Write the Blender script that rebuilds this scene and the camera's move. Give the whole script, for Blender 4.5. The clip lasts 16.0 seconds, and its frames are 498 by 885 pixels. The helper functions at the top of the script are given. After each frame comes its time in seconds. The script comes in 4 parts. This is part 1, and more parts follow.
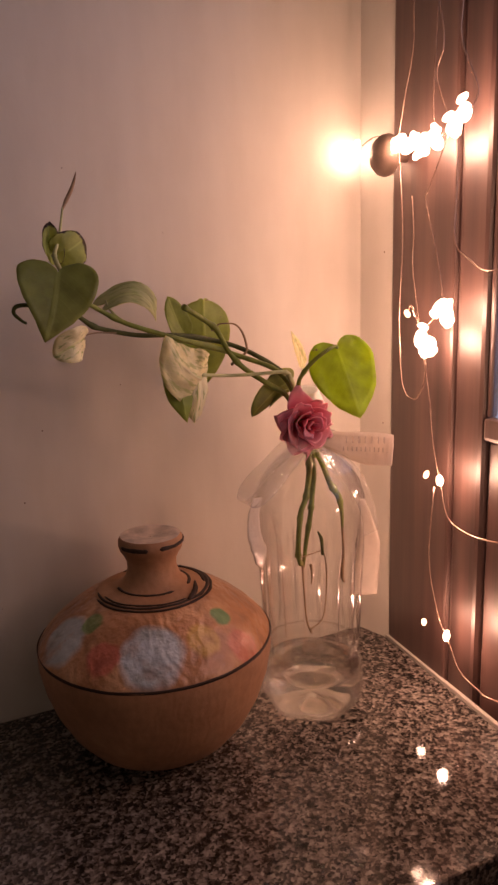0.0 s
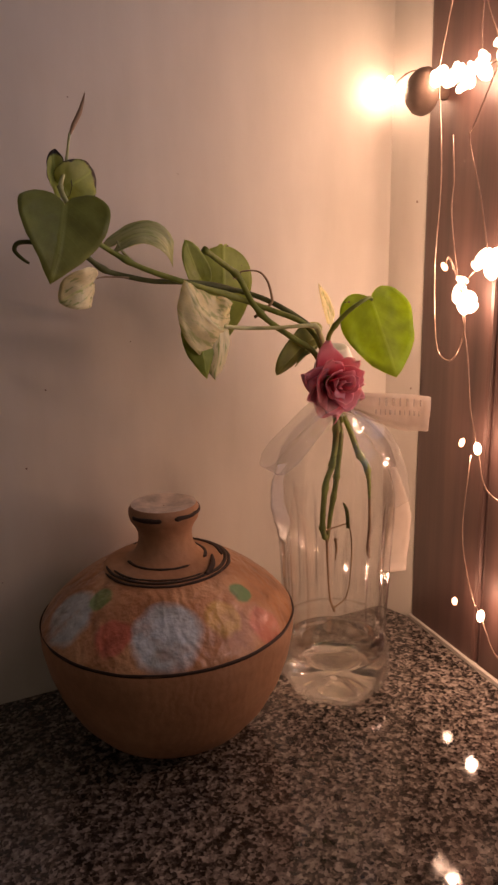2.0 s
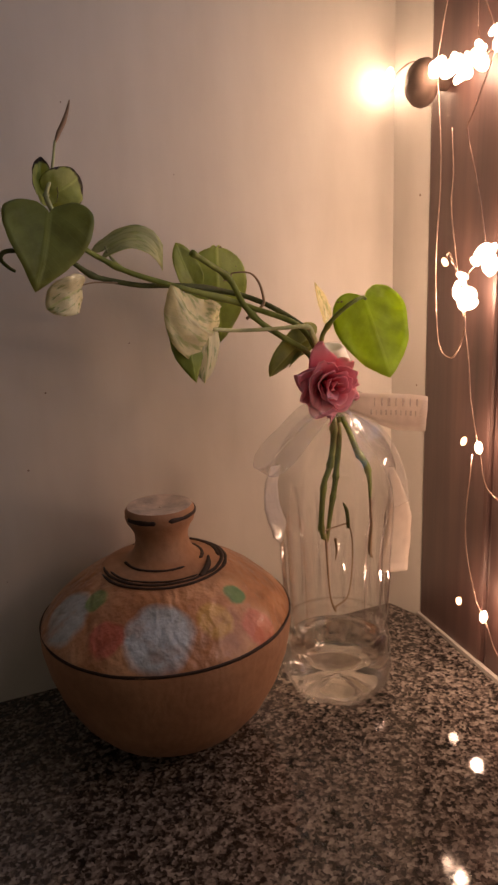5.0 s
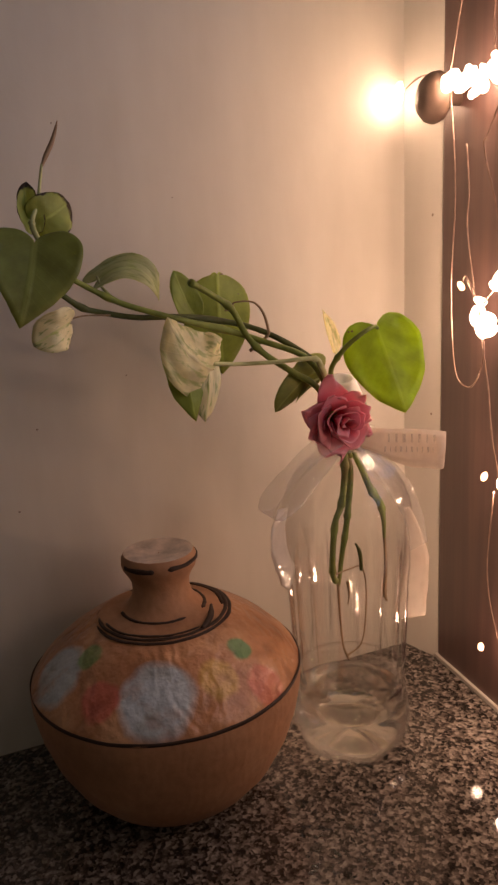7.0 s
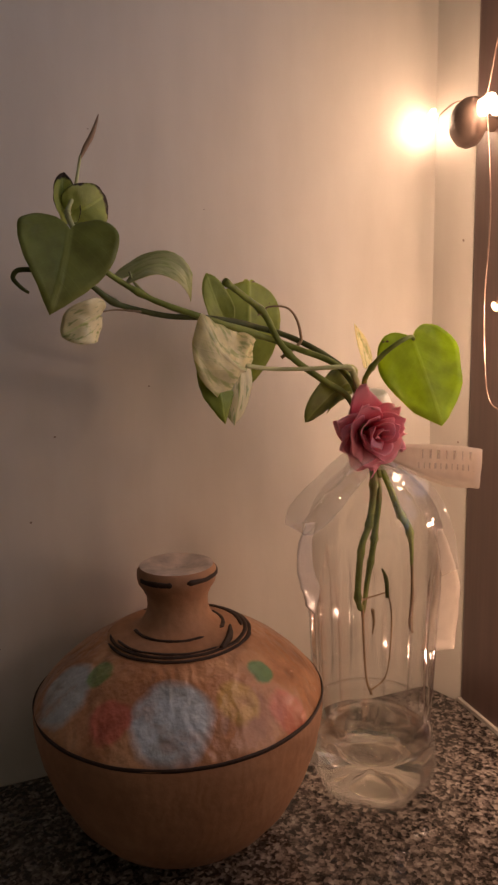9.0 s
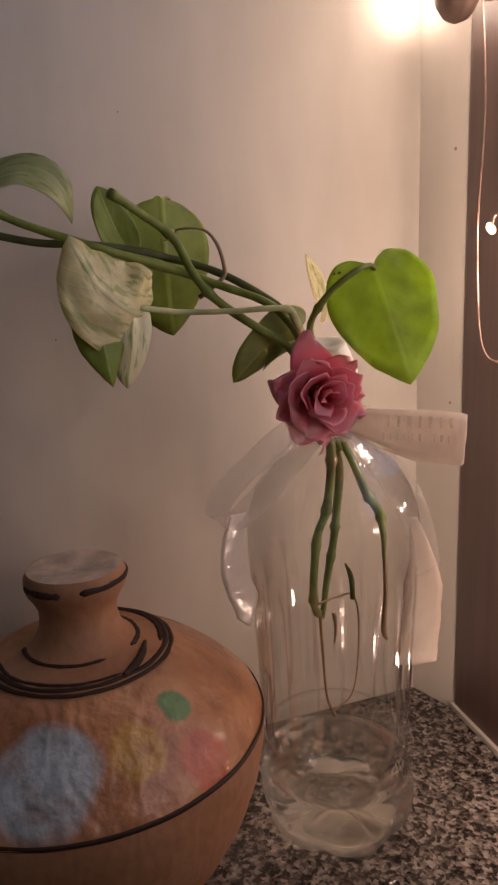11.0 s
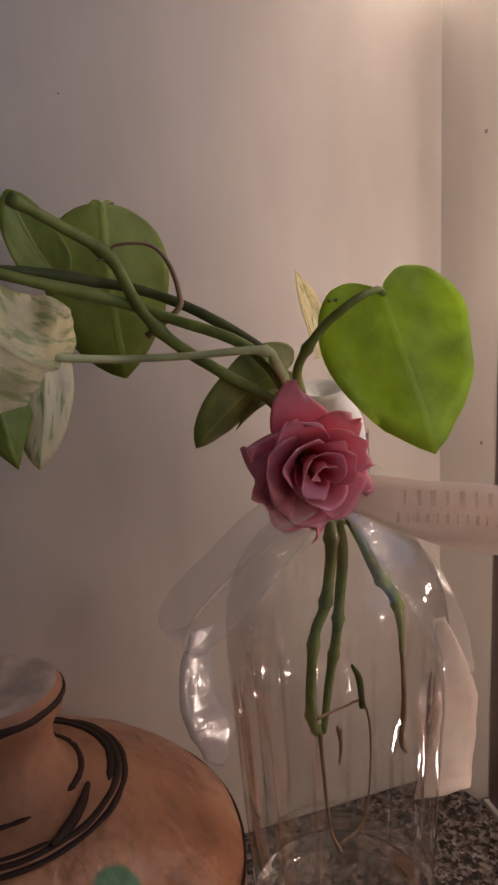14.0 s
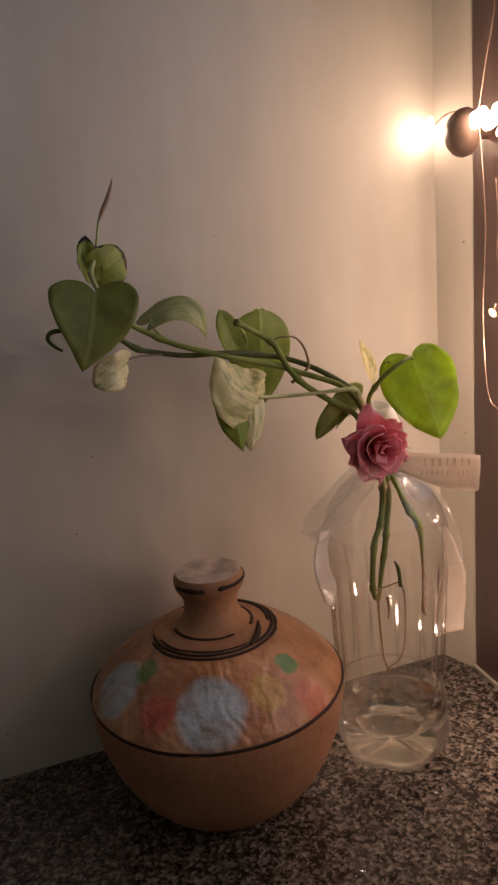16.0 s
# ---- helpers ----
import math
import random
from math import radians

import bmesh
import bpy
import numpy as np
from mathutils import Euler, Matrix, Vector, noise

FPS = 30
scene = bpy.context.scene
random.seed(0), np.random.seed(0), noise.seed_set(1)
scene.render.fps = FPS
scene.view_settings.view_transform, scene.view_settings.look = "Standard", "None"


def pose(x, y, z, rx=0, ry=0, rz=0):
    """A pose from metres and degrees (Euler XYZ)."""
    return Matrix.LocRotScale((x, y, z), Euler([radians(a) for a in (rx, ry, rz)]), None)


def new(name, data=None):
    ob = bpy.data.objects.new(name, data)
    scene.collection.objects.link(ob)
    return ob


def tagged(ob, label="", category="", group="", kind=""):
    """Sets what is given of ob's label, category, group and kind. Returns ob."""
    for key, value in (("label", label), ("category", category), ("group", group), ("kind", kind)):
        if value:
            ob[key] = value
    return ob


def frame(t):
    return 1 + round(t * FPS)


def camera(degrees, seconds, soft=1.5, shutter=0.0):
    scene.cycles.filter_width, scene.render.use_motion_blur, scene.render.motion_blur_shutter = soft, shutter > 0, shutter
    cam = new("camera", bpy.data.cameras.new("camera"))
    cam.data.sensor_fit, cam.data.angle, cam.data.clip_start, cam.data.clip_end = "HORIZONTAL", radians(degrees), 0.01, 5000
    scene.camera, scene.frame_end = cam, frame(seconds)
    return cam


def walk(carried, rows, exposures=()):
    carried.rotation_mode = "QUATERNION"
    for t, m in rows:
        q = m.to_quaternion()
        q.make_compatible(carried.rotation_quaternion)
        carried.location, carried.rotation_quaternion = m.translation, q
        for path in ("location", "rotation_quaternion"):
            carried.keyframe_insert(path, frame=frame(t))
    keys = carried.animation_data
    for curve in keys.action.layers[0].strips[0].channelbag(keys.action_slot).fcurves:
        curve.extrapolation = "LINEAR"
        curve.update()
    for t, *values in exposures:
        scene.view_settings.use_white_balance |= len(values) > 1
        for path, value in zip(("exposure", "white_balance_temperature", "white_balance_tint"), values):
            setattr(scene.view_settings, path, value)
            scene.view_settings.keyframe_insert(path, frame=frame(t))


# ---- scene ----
cam = camera(40.0, 16.0, soft=2.5)
# seconds, x, y, z, yaw, pitch, lean to the right
ROWS = [
    (0, -0.1240, -0.5073, 0.3057, -25.30, -11.43, 1.78),
    (0.5, -0.1314, -0.4956, 0.2966, -25.84, -11.34, 1.87),
    (1, -0.1288, -0.4846, 0.2906, -25.73, -12.04, 1.45),
    (1.5, -0.1276, -0.4756, 0.2868, -25.75, -12.81, 1.33),
    (2, -0.1216, -0.4668, 0.2873, -25.31, -13.19, 1.21),
    (2.5, -0.1129, -0.4707, 0.2885, -25.07, -13.79, 1.09),
    (3, -0.1147, -0.4719, 0.2870, -24.04, -13.93, 1.38),
    (3.5, -0.1151, -0.4748, 0.2877, -23.66, -13.89, 1.59),
    (4, -0.1126, -0.4766, 0.2900, -23.11, -14.02, 1.64),
    (6.5, -0.0813, -0.4570, 0.2995, -21.65, -13.26, 3.12),
    (7, -0.0840, -0.4467, 0.3013, -21.75, -12.78, 3.03),
    (7.5, -0.0888, -0.4466, 0.3005, -22.19, -11.95, 3.00),
    (8, -0.0932, -0.4551, 0.3041, -22.41, -9.60, 2.37),
    (8.5, -0.0998, -0.4556, 0.2973, -22.04, -7.20, 1.35),
    (8.7, -0.0980, -0.4464, 0.2852, -22.05, -7.46, 1.07),
    (10.8, -0.0345, -0.3801, 0.2538, -19.16, -11.31, 2.34),
    (11, -0.0196, -0.3678, 0.2642, -19.87, -11.58, 2.15),
    (11.5, 0.0134, -0.3337, 0.2726, -20.49, -11.30, 2.51),
    (12, 0.0296, -0.3036, 0.2610, -20.13, -10.73, 2.51),
    (12.5, 0.0367, -0.2836, 0.2598, -19.25, -11.06, 2.63),
    (13, 0.0366, -0.2752, 0.2620, -19.17, -11.58, 2.59),
    (13.5, 0.0351, -0.2804, 0.2648, -18.65, -11.38, 2.96),
    (14, 0.0222, -0.3016, 0.2761, -18.28, -11.82, 3.13),
    (14.5, -0.0084, -0.3436, 0.2962, -17.56, -12.06, 3.84),
    (15, -0.0476, -0.3942, 0.3065, -18.30, -11.81, 4.02),
    (15.5, -0.0761, -0.4299, 0.3136, -18.39, -11.84, 4.26),
    (16, -0.0967, -0.4639, 0.3201, -19.01, -12.27, 4.52),
]
EXPOSURES = [(0.0, 0.36, 7700, 36), (1.5, 0.29, 7550, 28), (3.5, 0.18, 6850, 15), (8.5, 0.19, 7000, 13), (11.0, 0.0, 5750, 8), (12.0, -0.19, 5800, 6), (13.0, -0.29, 5600, 6), (14.0, -0.31, 5250, 5), (15.0, -0.12, 5350, 1), (16.0, 0.08, 6250, 7)]
walk(cam, [(t, pose(x, y, z, 0, 0, yaw) @ pose(0, 0, 0, 90 + pitch, 0, 0) @ pose(0, 0, 0, 0, 0, -roll)) for t, x, y, z, yaw, pitch, roll in ROWS], EXPOSURES)

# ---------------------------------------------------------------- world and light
# dim warm ambient fill, added to lift the dark side of the room
world = bpy.data.worlds.new("ambient_fill")
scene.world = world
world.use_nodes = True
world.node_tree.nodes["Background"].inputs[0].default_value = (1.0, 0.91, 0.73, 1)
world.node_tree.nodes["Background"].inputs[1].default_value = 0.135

LED_COLOUR = (1.0, 0.655, 0.455)
# place and power of each bulb; the last six are unseen, added as fill
LEDS_AND_FILL = [
    ((0.213, -0.070, 0.419), 0.026), ((0.210, -0.086, 0.414), 0.026), ((0.209, -0.101, 0.410), 0.035), ((0.208, -0.116, 0.411), 0.036),
    ((0.206, -0.137, 0.415), 0.046), ((0.205, -0.147, 0.421), 0.046), ((0.213, -0.012, 0.424), 0.027),
    ((0.212, -0.100, 0.277), 0.036), ((0.209, -0.108, 0.270), 0.032), ((0.208, -0.125, 0.299), 0.045), ((0.206, -0.134, 0.293), 0.045), ((0.212, -0.084, 0.295), 0.018),
    ((0.208, -0.129, 0.175), 0.110), ((0.209, -0.113, 0.176), 0.018), ((0.209, -0.114, 0.057), 0.015), ((0.206, -0.143, 0.059), 0.150),
    # out of view, added to even out the light on the wall
    ((0.195, -0.330, 0.380), 0.130), ((0.187, -0.420, 0.360), 0.140), ((0.180, -0.500, 0.300), 0.140),
    ((0.200, -0.272, 0.172), 0.100), ((0.198, -0.305, 0.225), 0.100), ((0.190, -0.390, 0.300), 0.130),
]
for place, watts in LEDS_AND_FILL:
    bulb = new("led_and_fill_light", bpy.data.lights.new("led_and_fill_light", "POINT"))
    bulb.location = place
    bulb.data.energy = watts
    bulb.data.color = LED_COLOUR
    bulb.data.shadow_soft_size = 0.0035


# ---------------------------------------------------------------- materials
def nodes_of(name):
    m = bpy.data.materials.new(name)
    m.use_nodes = True
    t = m.node_tree
    return m, t, t.nodes["Principled BSDF"]


def add(t, kind, **values):
    n = t.nodes.new(kind)
    for key, value in values.items():
        if key in n.inputs:
            n.inputs[key].default_value = value
    return n


def ramp(t, source, stops):
    n = t.nodes.new("ShaderNodeValToRGB")
    while len(n.color_ramp.elements) < len(stops):
        n.color_ramp.elements.new(0.5)
    for e, (at, col) in zip(n.color_ramp.elements, stops):
        e.position, e.color = at, (*col, 1)
    t.links.new(source, n.inputs[0])
    return n.outputs[0]


def blend(t, fac, a, b, mode="MIX"):
    n = t.nodes.new("ShaderNodeMix")
    n.data_type, n.blend_type = "RGBA", mode
    for slot, v in ((0, fac), (6, a), (7, b)):
        if isinstance(v, (int, float)):
            n.inputs[slot].default_value = v
        elif isinstance(v, tuple):
            n.inputs[slot].default_value = (*v, 1)
        else:
            t.links.new(v, n.inputs[slot])
    return n.outputs[2]


def maths(t, op, a, b=0.0, clamp=False):
    n = t.nodes.new("ShaderNodeMath")
    n.operation, n.use_clamp = op, clamp
    for slot, v in ((0, a), (1, b)):
        if isinstance(v, (int, float)):
            n.inputs[slot].default_value = v
        else:
            t.links.new(v, n.inputs[slot])
    return n.outputs[0]


def noise_of(t, scale, detail=4.0, coords="Object", rough=0.55, stretch=None):
    n = add(t, "ShaderNodeTexNoise", Scale=scale, Detail=detail, Roughness=rough)
    c = t.nodes.new("ShaderNodeTexCoord").outputs[coords]
    if stretch:
        mp = t.nodes.new("ShaderNodeMapping")
        mp.inputs["Scale"].default_value = stretch
        t.links.new(c, mp.inputs[0])
        c = mp.outputs[0]
    t.links.new(c, n.inputs["Vector"])
    return n.outputs["Fac"]


def bump(t, b, height, strength=0.3, distance=0.001):
    n = add(t, "ShaderNodeBump", Strength=strength, Distance=distance)
    t.links.new(height, n.inputs["Height"])
    t.links.new(n.outputs[0], b.inputs["Normal"])


def plain(name, col, rough=0.6, metal=0.0, vary=0.12, scale=60.0, bumpy=0.15, depth=0.0005, spec=0.5):
    m, t, b = nodes_of(name)
    f = noise_of(t, scale)
    dark = tuple(c * (1 - vary) for c in col)
    light = tuple(min(1, c * (1 + vary)) for c in col)
    t.links.new(ramp(t, f, [(0.3, dark), (0.7, light)]), b.inputs["Base Color"])
    b.inputs["Roughness"].default_value = rough
    b.inputs["Metallic"].default_value = metal
    b.inputs["Specular IOR Level"].default_value = spec
    if bumpy:
        bump(t, b, noise_of(t, scale * 6), bumpy, depth)
    return m


def plaster():
    m, t, b = nodes_of("cream_wall_paint")
    big = ramp(t, noise_of(t, 5.0, 5), [(0.3, (0.64, 0.59, 0.53)), (0.7, (0.73, 0.68, 0.61))])
    smear = ramp(t, noise_of(t, 22.0, 6, stretch=(1, 1, 0.25)), [(0.35, (0.90, 0.89, 0.88)), (0.65, (1, 1, 1))])
    t.links.new(blend(t, 1.0, big, smear, "MULTIPLY"), b.inputs["Base Color"])
    b.inputs["Roughness"].default_value = 0.55
    h = maths(t, "ADD", noise_of(t, 35, 3), maths(t, "MULTIPLY", noise_of(t, 320, 2), 0.25))
    bump(t, b, h, 0.16, 0.0014)
    return m


def granite():
    m, t, b = nodes_of("polished_granite")
    c = t.nodes.new("ShaderNodeTexCoord").outputs["Object"]
    warp = add(t, "ShaderNodeTexNoise", Scale=300.0, Detail=3.0)
    t.links.new(c, warp.inputs["Vector"])
    v = t.nodes.new("ShaderNodeVectorMath")
    v.operation = "MULTIPLY_ADD"
    t.links.new(warp.outputs["Color"], v.inputs[0])
    v.inputs[1].default_value = (0.004, 0.004, 0.004)
    t.links.new(c, v.inputs[2])
    cells = add(t, "ShaderNodeTexVoronoi", Scale=470.0)
    t.links.new(v.outputs[0], cells.inputs["Vector"])
    sep = t.nodes.new("ShaderNodeSeparateColor")
    t.links.new(cells.outputs["Color"], sep.inputs[0])
    patch = noise_of(t, 150.0, 4, rough=0.66)
    mixv = maths(t, "ADD", maths(t, "MULTIPLY", sep.outputs[0], 0.30), maths(t, "MULTIPLY", patch, 0.74))
    col = ramp(t, mixv, [(0.33, (0.012, 0.010, 0.009)), (0.45, (0.036, 0.029, 0.026)), (0.55, (0.115, 0.094, 0.082)), (0.67, (0.235, 0.200, 0.178)), (0.81, (0.37, 0.335, 0.30))])
    t.links.new(col, b.inputs["Base Color"])
    r = ramp(t, noise_of(t, 90, 4), [(0.3, (0.035, 0.035, 0.035)), (0.7, (0.09, 0.09, 0.09))])
    t.links.new(r, b.inputs["Roughness"])
    bump(t, b, noise_of(t, 420, 3), 0.06, 0.0004)
    return m


def dark_wood():
    m, t, b = nodes_of("dark_varnished_wood")
    g = noise_of(t, 55.0, 7, stretch=(1.0, 1.0, 0.045), rough=0.62)
    t.links.new(ramp(t, g, [(0.3, (0.042, 0.020, 0.017)), (0.5, (0.090, 0.044, 0.037)), (0.7, (0.150, 0.076, 0.062))]), b.inputs["Base Color"])
    b.inputs["Roughness"].default_value = 0.48
    b.inputs["Coat Weight"].default_value = 0.8
    b.inputs["Coat Roughness"].default_value = 0.42
    bump(t, b, g, 0.3, 0.0008)
    return m


def clay():
    m, t, b = nodes_of("terracotta_clay")
    big = ramp(t, noise_of(t, 18, 6), [(0.3, (0.33, 0.155, 0.080)), (0.55, (0.45, 0.225, 0.120)), (0.75, (0.52, 0.29, 0.165))])
    fine = ramp(t, noise_of(t, 170, 4), [(0.3, (0.84, 0.82, 0.80)), (0.65, (1, 1, 1))])
    t.links.new(blend(t, 1.0, big, fine, "MULTIPLY"), b.inputs["Base Color"])
    b.inputs["Roughness"].default_value = 0.62
    # finger-combed relief on the bowl
    w = add(t, "ShaderNodeTexWave", Scale=60.0, Distortion=9.0, Detail=3.0)
    w.inputs["Detail Scale"].default_value = 0.9
    t.links.new(t.nodes.new("ShaderNodeTexCoord").outputs["Object"], w.inputs["Vector"])
    bump(t, b, maths(t, "ADD", maths(t, "MULTIPLY", w.outputs["Fac"], 0.13), noise_of(t, 120, 5)), 0.40, 0.0011)
    return m


# centre on the shoulder, radius, paint colour
DABS = [
    ((-0.022, -0.061, 0.100), 0.0215, (0.43, 0.52, 0.60)),
    ((-0.064, -0.012, 0.099), 0.0195, (0.42, 0.50, 0.55)),
    ((-0.047, -0.020, 0.110), 0.0085, (0.13, 0.24, 0.07)),
    ((-0.047, -0.046, 0.098), 0.0125, (0.55, 0.13, 0.09)),
    ((0.011, -0.061, 0.102), 0.0125, (0.56, 0.33, 0.09)),
    ((0.037, -0.062, 0.092), 0.0130, (0.55, 0.15, 0.09)),
    ((0.030, -0.046, 0.108), 0.0078, (0.06, 0.24, 0.08)),
    ((0.010, 0.062, 0.100), 0.0180, (0.55, 0.16, 0.10)),
]


def painted_clay():
    m, t, b = nodes_of("painted_embossed_clay")
    c = t.nodes.new("ShaderNodeTexCoord").outputs["Object"]
    warp = add(t, "ShaderNodeTexNoise", Scale=70.0, Detail=4.0)
    t.links.new(c, warp.inputs["Vector"])
    v = t.nodes.new("ShaderNodeVectorMath")
    v.operation = "MULTIPLY_ADD"
    t.links.new(warp.outputs["Color"], v.inputs[0])
    v.inputs[1].default_value = (0.008, 0.008, 0.008)
    t.links.new(c, v.inputs[2])
    crease = noise_of(t, 66, 3, rough=0.5)
    col = ramp(t, noise_of(t, 30, 6), [(0.3, (0.27, 0.105, 0.045)), (0.5, (0.46, 0.205, 0.095)), (0.72, (0.64, 0.35, 0.19))])
    worn = ramp(t, noise_of(t, 60, 5), [(0.30, (0.35, 0.35, 0.35)), (0.48, (0.95, 0.95, 0.95))])
    for (x, y, z), r, paint in DABS:
        d = t.nodes.new("ShaderNodeVectorMath")
        d.operation = "DISTANCE"
        t.links.new(v.outputs[0], d.inputs[0])
        d.inputs[1].default_value = (x + 0.004, y + 0.004, z + 0.004)
        fac = ramp(t, maths(t, "DIVIDE", d.outputs["Value"], r), [(0.76, (1, 1, 1)), (1.03, (0, 0, 0))])
        col = blend(t, maths(t, "MULTIPLY", maths(t, "MULTIPLY", fac, worn), 0.92), col, paint)
    # colour goes darker in the low parts of the relief
    low_tone = ramp(t, crease, [(0.30, (0.70, 0.66, 0.62)), (0.45, (1, 1, 1))])
    t.links.new(blend(t, 1.0, col, low_tone, "MULTIPLY"), b.inputs["Base Color"])
    b.inputs["Roughness"].default_value = 0.36
    b.inputs["Specular IOR Level"].default_value = 0.6
    b.inputs["Coat Weight"].default_value = 0.12
    b.inputs["Coat Roughness"].default_value = 0.16
    w = add(t, "ShaderNodeTexWave", Scale=38.0, Distortion=14.0, Detail=2.0)
    t.links.new(c, w.inputs["Vector"])
    bump(t, b, maths(t, "ADD", crease, maths(t, "ADD", maths(t, "MULTIPLY", w.outputs["Fac"], 0.09), maths(t, "MULTIPLY", noise_of(t, 210, 4), 0.22))), 0.85, 0.0034)
    return m


def see_through(name, tint, rough=0.03, gloss=0.04, wave=0.0):
    """Thin clear wall: light passes straight on, gloss grows at grazing angles."""
    m = bpy.data.materials.new(name)
    m.use_nodes = True
    t = m.node_tree
    t.nodes.clear()
    out = t.nodes.new("ShaderNodeOutputMaterial")
    tr = add(t, "ShaderNodeBsdfTransparent", Color=(*tint, 1))
    gl = add(t, "ShaderNodeBsdfAnisotropic", Roughness=rough)
    fr = add(t, "ShaderNodeLayerWeight", Blend=0.5)
    mx = t.nodes.new("ShaderNodeMixShader")
    if wave:
        bp = add(t, "ShaderNodeBump", Strength=wave, Distance=0.002)
        t.links.new(noise_of(t, 70, 3, stretch=(1, 1, 0.3)), bp.inputs["Height"])
        t.links.new(bp.outputs[0], gl.inputs["Normal"])
        t.links.new(bp.outputs[0], fr.inputs["Normal"])
    share = maths(t, "ADD", maths(t, "MULTIPLY", maths(t, "POWER", fr.outputs["Facing"], 1.8), 0.80), gloss, True)
    t.links.new(share, mx.inputs[0])
    t.links.new(tr.outputs[0], mx.inputs[1])
    t.links.new(gl.outputs[0], mx.inputs[2])
    t.links.new(mx.outputs[0], out.inputs[0])
    return m


def moulded(name, milky):
    """Thick moulded plastic: the clear wall with a little scattered light in its body."""
    m = see_through(name, (0.975, 0.97, 0.955), 0.06, 0.10, 0.5)
    t = m.node_tree
    out = [n for n in t.nodes if n.type == "OUTPUT_MATERIAL"][0]
    last = out.inputs[0].links[0].from_socket
    milk = add(t, "ShaderNodeBsdfTranslucent", Color=(1.0, 0.95, 0.88, 1))
    mx = add(t, "ShaderNodeMixShader", Fac=milky)
    t.links.new(last, mx.inputs[1])
    t.links.new(milk.outputs[0], mx.inputs[2])
    t.links.new(mx.outputs[0], out.inputs[0])
    return m


def gauze(name, col, clear, rough=0.5, shine=0.06):
    """Sheer cloth: part of the light passes straight on, part glows through."""
    m = bpy.data.materials.new(name)
    m.use_nodes = True
    t = m.node_tree
    t.nodes.clear()
    out = t.nodes.new("ShaderNodeOutputMaterial")
    weave = noise_of(t, 900, 2)
    fold = maths(t, "ADD", noise_of(t, 45, 3), maths(t, "MULTIPLY", noise_of(t, 170, 3, stretch=(1.0, 1.0, 0.4)), 0.35))
    base = ramp(t, noise_of(t, 45, 3), [(0.3, tuple(c * 0.88 for c in col)), (0.7, col)])
    di = add(t, "ShaderNodeBsdfDiffuse")
    tl = add(t, "ShaderNodeBsdfTranslucent")
    gl = add(t, "ShaderNodeBsdfAnisotropic", Roughness=rough, Color=(1, 1, 1, 1))
    tr = add(t, "ShaderNodeBsdfTransparent")
    for n in (di, tl):
        t.links.new(base, n.inputs["Color"])
    bp = add(t, "ShaderNodeBump", Strength=0.6, Distance=0.003)
    t.links.new(fold, bp.inputs["Height"])
    for n in (di, gl):
        t.links.new(bp.outputs[0], n.inputs["Normal"])
    last = di.outputs[0]
    for other, share in ((tl, 0.5), (gl, shine)):
        mx = add(t, "ShaderNodeMixShader", Fac=share)
        t.links.new(last, mx.inputs[1])
        t.links.new(other.outputs[0], mx.inputs[2])
        last = mx.outputs[0]
    mx = t.nodes.new("ShaderNodeMixShader")
    t.links.new(maths(t, "ADD", maths(t, "MULTIPLY", weave, 0.04), clear - 0.02), mx.inputs[0])
    t.links.new(last, mx.inputs[1])
    t.links.new(tr.outputs[0], mx.inputs[2])
    t.links.new(mx.outputs[0], out.inputs[0])
    return m


